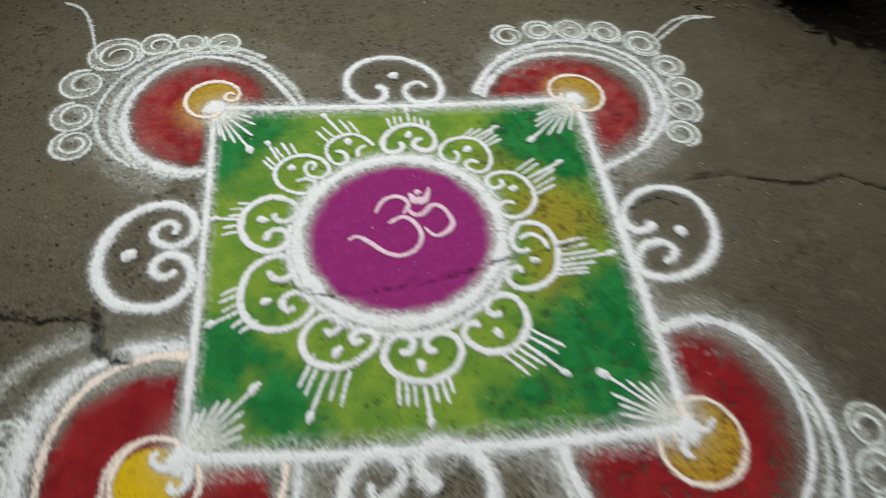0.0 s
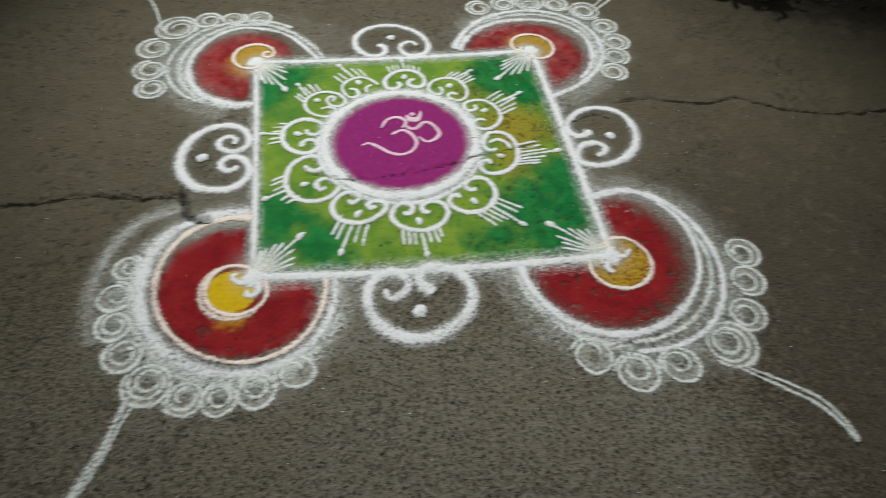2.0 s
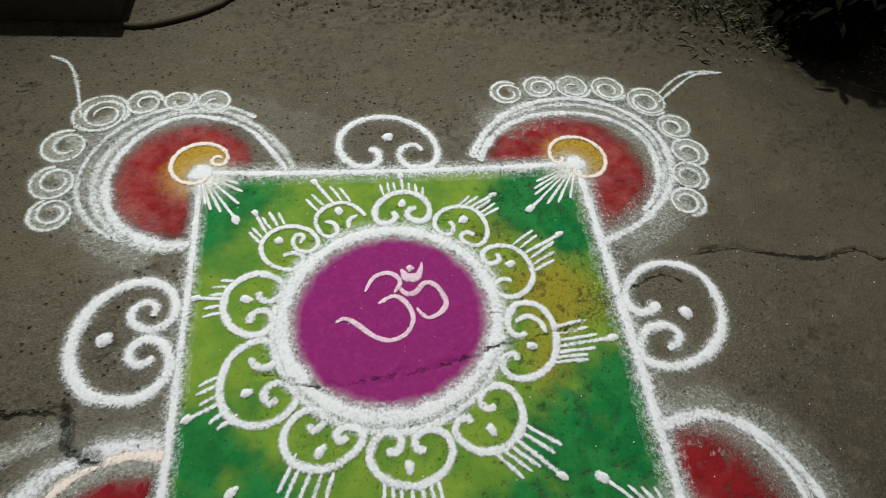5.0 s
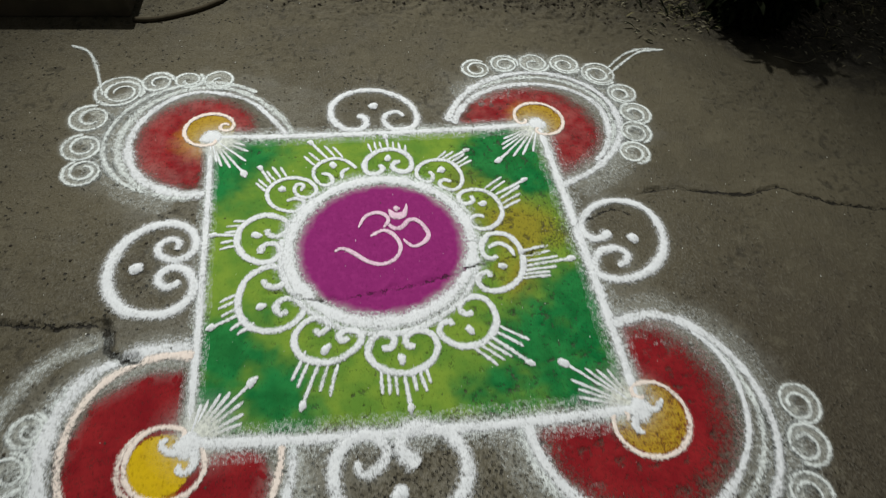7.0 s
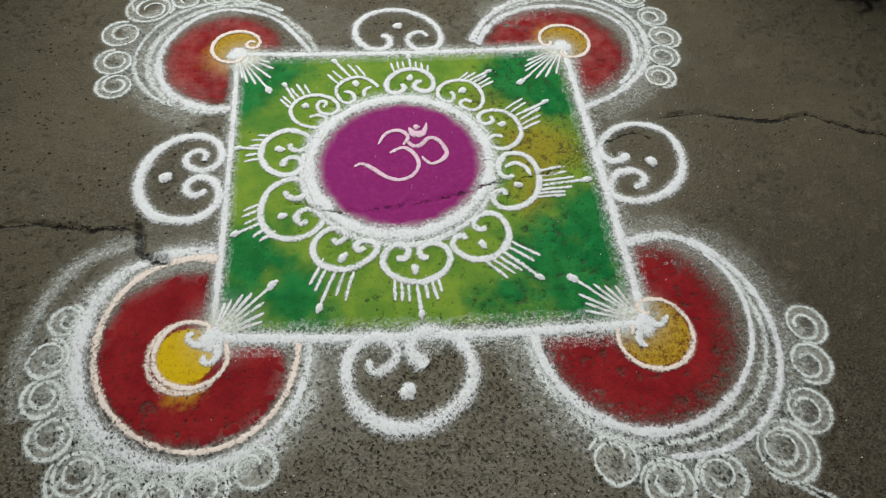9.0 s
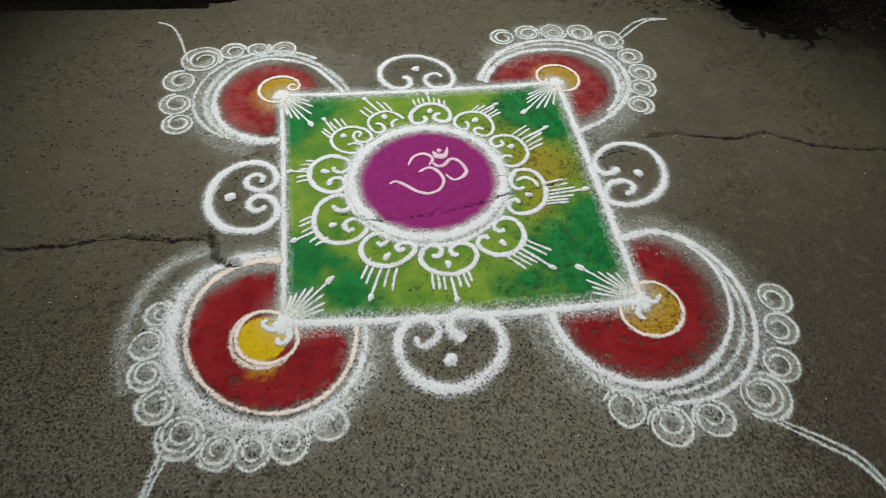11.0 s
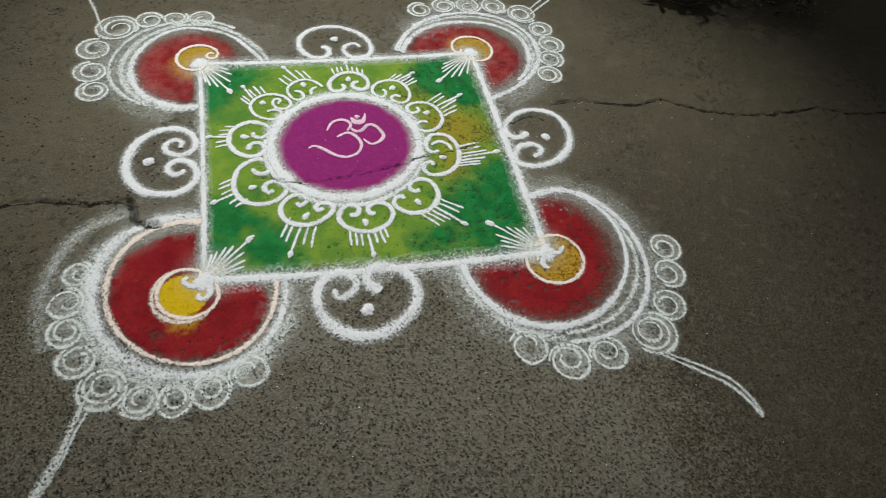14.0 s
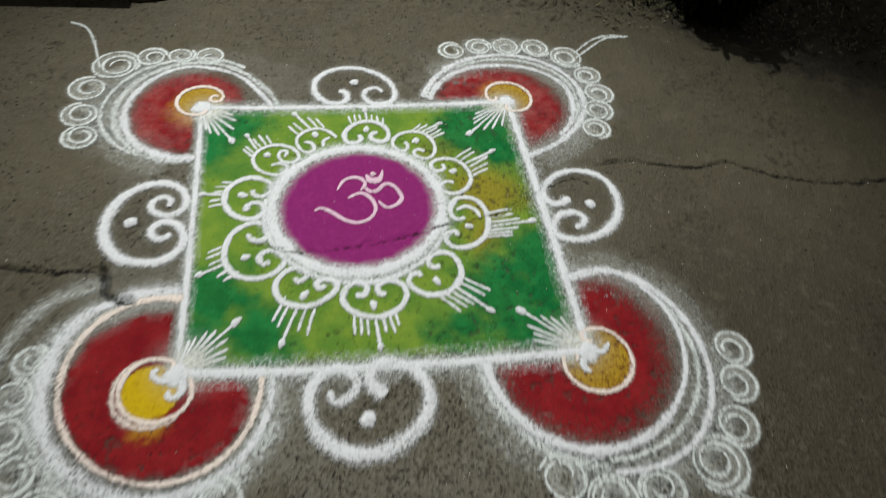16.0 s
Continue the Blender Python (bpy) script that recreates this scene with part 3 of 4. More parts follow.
for a, b, w0, w1, sag, wide in ((TL, TR, 0.014, 0.013, -0.010, 0.034), (TR, BR, 0.014, 0.019, 0.004, 0.034), (BR, BL, 0.017, 0.016, 0.012, 0.040), (BL, TL, 0.012, 0.011, -0.004, 0.022)):
    a, b = np.array(a), np.array(b)
    n = np.array([-(b - a)[1], (b - a)[0]]) / np.hypot(*(b - a))
    mids = [a, a * 0.75 + b * 0.25 + n * sag * 0.8, (a + b) / 2 + n * sag, a * 0.25 + b * 0.75 + n * sag * 0.8, b]
    border = ribbon("border_line", glide(mids), (w0, w1, w0), square, mound=0.0016, wobble=0.2)
    ribbon("border_dusting", glide(mids), wide, border, FAINT, cover=0.46, mound=0.0006, lift=0.0018)

# ---- the purple medallion with its sign ----
medallion = thing("powder_medallion", "purple powder disc in a broad white ring with a pale sign", "rangoli")


def purple_cover(x, y):
    d = np.hypot((x - MID[0]) / 0.194, (y - 0.007) / 0.191)
    return np.clip((1.09 - d + 0.03 * value_noise(x, y, 0.03, 5)) / 0.05, 0, 1)


strewn("purple_disc", purple_cover, (-0.26, 0.19, -0.21, 0.22), 0.0016, PURPLE, medallion)
ring_stops = [(a, 0.2165 + 0.004 * math.sin(math.radians(a - 40)) + 0.004 * math.sin(math.radians(2 * a))) for a in range(0, 365, 20)]
ribbon("ring_dusting", bow((MID[0] - 0.004, 0.007), [(q, w + 0.007) for q, w in ring_stops]), 0.030, medallion, FAINT, cover=0.6, mound=0.001, tip=1.0)
ribbon("ring_veil", bow((MID[0] - 0.004, 0.007), [(q, w - 0.018) for q, w in ring_stops]), 0.018, medallion, VEIL, cover=0.28, mound=0.0003, tip=1.0, wobble=0.3)
ribbon("white_ring", bow((MID[0] - 0.004, 0.007), ring_stops), (0.020, 0.021, 0.023, 0.025, 0.021), medallion, mound=0.0018, tip=1.0, wobble=0.25)
ribbon("white_ring", bow((MID[0] - 0.004, 0.000), [(170, 0.236), (210, 0.238), (250, 0.236), (290, 0.232), (330, 0.226), (350, 0.222)]), 0.012, medallion, cover=0.85, wobble=0.25)
ribbon("sign_stroke", glide([(-0.097, 0.066), (-0.079, 0.101), (-0.051, 0.113), (-0.031, 0.104), (-0.024, 0.085), (-0.036, 0.063)]), (0.005, 0.008, 0.0095, 0.008), medallion, OMPINK, skirt=0.6, wobble=0.06)
ribbon("sign_stroke", glide([(-0.070, 0.038), (-0.037, 0.055), (-0.011, 0.035), (0.0, -0.001), (-0.016, -0.034), (-0.047, -0.048), (-0.079, -0.038), (-0.111, -0.011), (-0.136, 0.004), (-0.156, -0.005)]), (0.007, 0.0095, 0.0085, 0.008, 0.0085, 0.010, 0.007), medallion, OMPINK, skirt=0.6, wobble=0.06)
ribbon("sign_stroke", glide([(-0.028, 0.079), (-0.011, 0.060), (0.008, 0.064), (0.030, 0.086), (0.053, 0.076), (0.070, 0.039), (0.057, 0.013), (0.033, 0.001), (0.017, 0.012), (0.008, 0.026)]), (0.009, 0.0105, 0.0105, 0.0095, 0.009, 0.006), medallion, OMPINK, skirt=0.6, wobble=0.06)
ribbon("sign_crescent", glide([(-0.021, 0.123), (-0.008, 0.101), (0.011, 0.102), (0.021, 0.118), (0.025, 0.141)]), (0.007, 0.016, 0.018, 0.009, 0.004), medallion, OMPINK, skirt=0.6, wobble=0.06)
dab("sign_dot", -0.002, 0.124, 0.0085, medallion, OMPINK)


# ---- the eleven petals round it ----
def petal(toward, far, wide, deep, line, dot, tip, rays, spread, width=0.012, hook=None, label="white scroll petal with a dot and fringe on green powder"):
    ob = thing("scroll_petal", label, "rangoli petal", "petals round the medallion")
    a = math.radians(toward)
    out, right = np.array([math.cos(a), math.sin(a)]), np.array([math.sin(a), -math.cos(a)])
    c = np.array(MID) + far * out
    ribbon("scroll", glide(line), (width, width * 0.95, width, width * 0.95, width), ob, lift=0.0026, tip=0.85, skirt=0.8)
    dab("dot", dot[0], dot[1], 0.009, ob, long=1.35, turn=a)
    tip = np.array(tip)
    way = tip - (c + out * deep)
    reach = np.hypot(*way)
    way /= reach
    for q in range(rays):
        f = (q / (rays - 1) - 0.5) * 2
        phi = f * spread
        root = c + right * wide * math.sin(phi) + out * deep * math.cos(phi)
        middle = abs(q - (rays - 1) / 2) < 0.6 and q == (rays - 1) // 2
        if middle:
            ray = ribbon("ray", evenly(np.array([root, tip])), 0.006, ob, mound=0.0014)
            dab("ray_tip", tip[0], tip[1], 0.0075, ray, long=1.5, turn=math.atan2(way[1], way[0]))
        else:
            end = root + way * reach * (0.60 + 0.18 * RNG.random()) + right * 0.006 * f + right * 0.006 * (RNG.random() - 0.5)
            ribbon("ray", glide([root, (root + end) / 2 + right * 0.003 * (RNG.random() - 0.5), end]), (0.0048, 0.0056, 0.006), ob, mound=0.0014, cover=0.95)
    if hook:
        ribbon("hook", glide(hook), 0.009, ob, lift=0.0026, skirt=0.8)
    return ob


petal(85.0, 0.290, 0.064, 0.058,
      [(-0.035, 0.282), (-0.027, 0.265), (-0.043, 0.249), (-0.065, 0.252), (-0.074, 0.271), (-0.070, 0.296), (-0.052, 0.321), (-0.023, 0.338), (0.012, 0.337), (0.041, 0.316), (0.051, 0.285), (0.042, 0.258), (0.016, 0.255), (-0.000, 0.270), (0.004, 0.285), (0.021, 0.293)],
      (-0.011, 0.305), (-0.012, 0.392), 7, 0.75)
petal(57.5, 0.283, 0.062, 0.066,
      [(0.093, 0.252), (0.102, 0.237), (0.094, 0.216), (0.074, 0.217), (0.060, 0.238), (0.066, 0.267), (0.089, 0.288), (0.125, 0.295), (0.158, 0.281), (0.175, 0.248), (0.176, 0.213), (0.161, 0.187), (0.141, 0.182), (0.120, 0.195), (0.117, 0.211), (0.131, 0.219), (0.148, 0.212)],
      (0.125, 0.255), (0.203, 0.329), 6, 0.55, 0.009)
petal(28.0, 0.268, 0.066, 0.068,
      [(0.192, 0.160), (0.193, 0.140), (0.173, 0.131), (0.158, 0.145), (0.164, 0.167), (0.192, 0.180), (0.228, 0.174), (0.253, 0.149), (0.263, 0.113), (0.256, 0.079), (0.233, 0.054), (0.203, 0.045), (0.181, 0.057), (0.174, 0.076), (0.193, 0.090), (0.215, 0.087)],
      (0.217, 0.131), (0.340, 0.209), 6, 0.65, 0.010)
petal(-12.0, 0.250, 0.070, 0.076,
      [(0.227, -0.041), (0.209, -0.048), (0.194, -0.036), (0.193, -0.004), (0.213, 0.025), (0.240, 0.030), (0.268, 0.016), (0.284, -0.018), (0.285, -0.061), (0.272, -0.100), (0.245, -0.128), (0.210, -0.140), (0.182, -0.133), (0.169, -0.113), (0.175, -0.093), (0.195, -0.087), (0.200, -0.102)],
      (0.232, -0.072), (0.401, -0.058), 7, 0.60, hook=[(0.207, -0.014), (0.234, -0.002), (0.257, -0.015), (0.268, -0.043)])
petal(-51.5, 0.255, 0.070, 0.068,
      [(0.145, -0.192), (0.129, -0.197), (0.116, -0.182), (0.128, -0.161), (0.153, -0.151), (0.175, -0.159), (0.189, -0.181), (0.194, -0.212), (0.185, -0.240), (0.165, -0.264), (0.136, -0.276), (0.106, -0.276), (0.080, -0.261), (0.065, -0.238), (0.073, -0.218), (0.090, -0.212), (0.095, -0.225)],
      (0.132, -0.238), (0.247, -0.326), 6, 0.60)
petal(-86.7, 0.262, 0.070, 0.058,
      [(-0.061, -0.270), (-0.041, -0.268), (-0.033, -0.248), (-0.047, -0.232), (-0.068, -0.236), (-0.084, -0.255), (-0.089, -0.282), (-0.075, -0.307), (-0.048, -0.324), (-0.016, -0.331), (0.016, -0.323), (0.042, -0.305), (0.057, -0.277), (0.052, -0.249), (0.032, -0.233), (0.007, -0.234), (-0.009, -0.248), (-0.006, -0.265), (0.010, -0.272)],
      (-0.020, -0.298), (-0.011, -0.406), 7, 0.70)
petal(-118.0, 0.260, 0.071, 0.060,
      [(-0.198, -0.212), (-0.191, -0.224), (-0.177, -0.218), (-0.169, -0.203), (-0.181, -0.188), (-0.203, -0.186), (-0.224, -0.199), (-0.239, -0.223), (-0.239, -0.250), (-0.226, -0.275), (-0.203, -0.289), (-0.172, -0.294), (-0.144, -0.286), (-0.116, -0.266), (-0.101, -0.243), (-0.110, -0.224), (-0.134, -0.221), (-0.148, -0.231), (-0.141, -0.245), (-0.127, -0.238)],
      (-0.175, -0.262), (-0.221, -0.384), 5, 0.55)
petal(-155.0, 0.270, 0.076, 0.080,
      [(-0.312, -0.075), (-0.305, -0.090), (-0.287, -0.099), (-0.269, -0.090), (-0.259, -0.070), (-0.270, -0.050), (-0.295, -0.039), (-0.325, -0.050), (-0.349, -0.074), (-0.360, -0.107), (-0.362, -0.143), (-0.351, -0.176), (-0.329, -0.200), (-0.297, -0.210), (-0.265, -0.207), (-0.236, -0.188), (-0.222, -0.163), (-0.231, -0.141), (-0.253, -0.129), (-0.273, -0.135), (-0.282, -0.153), (-0.270, -0.169), (-0.255, -0.162)],
      (-0.313, -0.148), (-0.413, -0.194), 6, 0.60)
petal(168.0, 0.270, 0.069, 0.074,
      [(-0.313, 0.073), (-0.304, 0.055), (-0.283, 0.050), (-0.267, 0.063), (-0.263, 0.088), (-0.281, 0.107), (-0.315, 0.118), (-0.347, 0.107), (-0.371, 0.081), (-0.378, 0.047), (-0.370, 0.013), (-0.350, -0.013), (-0.318, -0.027), (-0.290, -0.020), (-0.275, 0.002), (-0.285, 0.021), (-0.304, 0.029), (-0.320, 0.018), (-0.322, -0.002)],
      (-0.335, 0.056), (-0.432, 0.061), 6, 0.55)
petal(138.5, 0.283, 0.062, 0.072,
      [(-0.236, 0.195), (-0.228, 0.214), (-0.243, 0.219), (-0.251, 0.199), (-0.238, 0.176), (-0.211, 0.174), (-0.197, 0.197), (-0.215, 0.229), (-0.250, 0.243), (-0.285, 0.236), (-0.311, 0.212), (-0.317, 0.183), (-0.305, 0.152), (-0.282, 0.134), (-0.255, 0.126), (-0.231, 0.137), (-0.228, 0.160), (-0.249, 0.170), (-0.269, 0.162)],
      (-0.280, 0.203), (-0.339, 0.282), 6, 0.60, 0.0085)
petal(112.5, 0.282, 0.058, 0.060,
      [(-0.185, 0.255), (-0.165, 0.250), (-0.156, 0.229), (-0.169, 0.212), (-0.190, 0.220), (-0.204, 0.249), (-0.201, 0.276), (-0.182, 0.298), (-0.150, 0.310), (-0.118, 0.298), (-0.094, 0.270)],
      (-0.155, 0.285), (-0.212, 0.374), 5, 0.70, 0.0085, hook=[(-0.132, 0.234), (-0.131, 0.259), (-0.112, 0.274)])


# ---- the four scrolls outside the square's sides ----
def side_scroll(line, width, dot, size, label):
    ob = thing("side_scroll", label, "rangoli scroll", "scrolls beside the square")
    body = ribbon("scroll", line, [w * 1.06 for w in width], ob, mound=0.0022, wobble=0.14)
    ribbon("scroll_dusting", line, 0.030, body, VEIL, cover=0.09, mound=0.0004, lift=0.0018)
    dab("dot", dot[0], dot[1], size, ob, tall=0.005)
    return ob


SCROLL = "open white powder scroll with curled ends and dot on ground"
side_scroll(glide([(-0.510, 0.021), (-0.505, 0.042), (-0.523, 0.055), (-0.544, 0.044), (-0.550, 0.020), (-0.531, -0.002), (-0.500, -0.007), (-0.472, 0.015), (-0.470, 0.052), (-0.493, 0.088), (-0.533, 0.104), (-0.582, 0.092), (-0.624, 0.052), (-0.645, -0.004), (-0.644, -0.058), (-0.626, -0.104), (-0.592, -0.139), (-0.545, -0.152), (-0.500, -0.148), (-0.464, -0.114), (-0.460, -0.077), (-0.478, -0.041), (-0.510, -0.028), (-0.532, -0.042), (-0.537, -0.065), (-0.521, -0.081), (-0.500, -0.078), (-0.493, -0.063)]),
            (0.010, 0.013, 0.015, 0.017, 0.019, 0.018, 0.015, 0.014, 0.011), (-0.587, -0.027), 0.0145, SCROLL)
side_scroll(glide([(0.511, -0.087), (0.534, -0.075), (0.545, -0.053), (0.525, -0.034), (0.488, -0.037), (0.462, -0.062), (0.453, -0.095), (0.471, -0.118), (0.518, -0.126), (0.572, -0.111), (0.621, -0.071), (0.650, -0.020), (0.654, 0.045), (0.633, 0.095), (0.579, 0.122), (0.524, 0.116), (0.477, 0.083), (0.455, 0.046), (0.458, 0.013), (0.483, -0.001), (0.523, 0.019)]),
            (0.012, 0.014, 0.015, 0.017, 0.016, 0.013, 0.013, 0.014, 0.017), (0.576, -0.004), 0.0150, SCROLL)
side_scroll(glide([(-0.086, 0.484), (-0.065, 0.471), (-0.063, 0.442), (-0.084, 0.424), (-0.117, 0.425), (-0.148, 0.454), (-0.159, 0.498), (-0.149, 0.542), (-0.113, 0.580), (-0.055, 0.597), (0.009, 0.583), (0.063, 0.535), (0.082, 0.479), (0.073, 0.438), (0.040, 0.420), (0.006, 0.426), (-0.012, 0.458), (-0.002, 0.486), (0.027, 0.496), (0.047, 0.475)]),
            (0.014, 0.014, 0.013, 0.013, 0.013, 0.013, 0.012, 0.010), (-0.039, 0.525), 0.0140, SCROLL)
side_scroll(glide([(-0.120, -0.502), (-0.115, -0.524), (-0.101, -0.531), (-0.076, -0.516), (-0.065, -0.494), (-0.073, -0.470), (-0.094, -0.455), (-0.126, -0.460), (-0.152, -0.484), (-0.163, -0.524), (-0.157, -0.564), (-0.136, -0.603), (-0.097, -0.633), (-0.053, -0.645), (-0.002, -0.636), (0.047, -0.605), (0.079, -0.561), (0.084, -0.521), (0.068, -0.478), (0.032, -0.453), (-0.000, -0.445), (-0.029, -0.460), (-0.038, -0.482), (-0.027, -0.504), (-0.005, -0.522)]),
            (0.011, 0.015, 0.017, 0.020, 0.022, 0.022, 0.021, 0.020, 0.020, 0.022), (-0.045, -0.573), 0.0165, SCROLL)


# ---- the four corner fans ----
def fan(corner, label, red, fade, yellow, gold_powder, eye_curls, eye_ends, arcs, coils, rays, tails, sector, gold, dust=(), hooks=(), fill=None, red_powder=None, halo=None):
    ob = thing("corner_fan", label, "rangoli fan", "fans at the square's corners")
    cx, cy = corner
    outward = math.degrees(math.atan2(cy, cx))
    ra, rr = np.array([s[0] for s in red], float), np.array([s[1] for s in red], float)

    def polar(x, y):
        a = np.degrees(np.arctan2(y - cy, x - cx))
        a = np.where(a < sector[0] - 20, a + 360, a)
        a = np.where(a > sector[1] + 60, a - 360, a)
        return a, np.hypot(x - cx, y - cy)

    def red_cover(x, y):
        a, r = polar(x, y)
        edge = np.interp(a, ra, rr) + fade * 0.5 + 0.010 * value_noise(x, y, 0.02, 13)
        return np.clip((edge - r) / fade, 0, 1) * 0.93 * np.clip((-inside_square(x, y) - 0.008) / 0.02, 0, 1)

    strewn("red_sector", red_cover, (cx - 0.28, cx + 0.28, cy - 0.28, cy + 0.28), 0.0014, red_powder or RED, ob)
    yx, yy, yr = yellow
    fx, fy, fr = fill or yellow

    def yellow_cover(x, y):
        return np.clip((1.05 - np.hypot(x - fx, y - fy) / fr) / 0.14, 0, 1) * gold

    eye = strewn("yellow_disc", yellow_cover, (fx - 0.11, fx + 0.11, fy - 0.11, fy + 0.11), 0.0020, gold_powder, ob)
    for stops, w, cov in dust:
        ribbon("veil", bow(corner, stops, 0.006), w * 1.5, ob, VEIL, cover=cov * 0.75, mound=0.0003, lift=0.0008, skirt=1.2)
        ribbon("dusting", bow(corner, stops, 0.006), w, ob, FAINT, cover=cov * 0.5, mound=0.0003, lift=0.0010, skirt=1.2)
    for stops, w, cov, mat in arcs:
        ribbon("arc", bow(corner, stops), w, ob, mat, cover=cov, mound=0.0011 if cov > 0.8 else 0.0006, wobble=0.25)
    ribbon("eye_outline", scroll((yx, yy), outward, yr * 1.04, yr * 1.02, yr * 0.85, eye_curls, eye_ends), (0.0072, 0.0072, 0.0085, 0.0075, 0.0072), eye, PINKISH, lift=0.0030, mound=0.0018)
    ix, iy = cx * 0.955, cy * 0.955
    strewn("corner_haze", lambda x, y: 0.95 * np.exp(-(np.hypot(x - ix, y - iy) / 0.046) ** 2), (cx - 0.11, cx + 0.11, cy - 0.11, cy + 0.11), 0.0032, VEIL, ob)
    dab("corner_dab", cx, cy, 0.026, ob, tall=0.0024)
    for px, py, size, turns, start, hand in coils:
        a = math.degrees(math.atan2(py - cy, px - cx))
        big = size > 0.046
        px, py = px + 0.003 * math.cos(math.radians(a)), py + 0.003 * math.sin(math.radians(a))
        curl = ribbon("curl", coil((px, py), a + 90, size, size * 0.95, turns, start, hand), (0.0070, 0.0062, 0.0058), ob, FAINT, cover=0.80, mound=0.0008, wobble=0.3)
        ribbon("curl_dusting", coil((px, py), a + 90, size * 0.75, size * 0.7, 1.1, start, hand), 0.026 if big else 0.020, curl, VEIL, cover=0.34, mound=0.0003, lift=0.0014)
    for q, (px, py) in enumerate(rays):
        root = np.array(corner) * 0.80 + np.array((px, py)) * 0.20
        ray = ribbon("ray", evenly(np.array([root, (px, py)])), (0.0040, 0.0052, 0.0066), ob, mound=0.0013, skirt=0.7)
        if q == 0:
            dab("ray_tip", px, py, 0.009, ray, long=1.6, turn=math.atan2(py - cy, px - cx))
    if halo:
        ribbon("eye_halo", bow((yx, yy), halo), (0.007, 0.011, 0.011, 0.007), eye, PINKISH, cover=0.78, wobble=0.25)
    for line in hooks:
        ribbon("eye_hook", glide(line), (0.014, 0.012, 0.010), eye, lift=0.0032, skirt=0.8)
    for line, w in tails:
        ribbon("tail", glide(line), w, ob, FAINT, cover=0.68, mound=0.0009, wobble=0.3)
    return ob


fan(TL, "red and yellow powder fan with white curls near the platform",
    [(0, 0.10), (32, 0.118), (111, 0.166), (153, 0.176), (190, 0.190), (247, 0.196), (270, 0.172), (300, 0.16)], 0.04,
    (-0.478, 0.434, 0.064), OCHRE, ((0.016, 0.5), (0.020, 0.95)), (146, 132),
    [([(-3, 0.198), (30, 0.168), (80, 0.182), (113, 0.203), (150, 0.200), (192, 0.206), (227, 0.214), (261, 0.212), (272, 0.205)], (0.016, 0.011, 0.012, 0.016, 0.019, 0.017), 0.84, None),
     ([(-1, 0.212), (40, 0.188), (84, 0.208), (120, 0.222), (160, 0.228), (200, 0.232), (240, 0.232), (264, 0.224)], 0.014, 0.62, FAINT),
     ([(60, 0.215), (84, 0.230), (122, 0.248), (140, 0.258), (164, 0.264), (184, 0.268), (205, 0.262), (235, 0.240)], 0.010, 0.70, FAINT)],
    [(-0.472, 0.651, 0.043, 1.7, 200, -1), (-0.557, 0.655, 0.038, 1.7, 150, -1), (-0.642, 0.647, 0.042, 1.7, 150, 1), (-0.738, 0.607, 0.066, 2.6, 100, 1),
     (-0.795, 0.496, 0.051, 1.7, 180, 1), (-0.790, 0.381, 0.048, 1.9, 180, 1), (-0.771, 0.288, 0.045, 2.0, 180, 1)],
    [(-0.379, 0.265), (-0.413, 0.285), (-0.436, 0.292), (-0.449, 0.307), (-0.376, 0.309), (-0.372, 0.347), (-0.384, 0.372)],
    [([(-0.782, 0.590), (-0.796, 0.633), (-0.831, 0.738), (-0.866, 0.802), (-0.919, 0.833)], (0.0055, 0.006, 0.0065, 0.008))], (0, 270), 0.8,
    dust=[([(85, 0.21), (180, 0.235), (255, 0.23)], 0.045, 0.22), ([(120, 0.27), (160, 0.29), (210, 0.29)], 0.035, 0.15)], red_powder=DUSTY_RED)

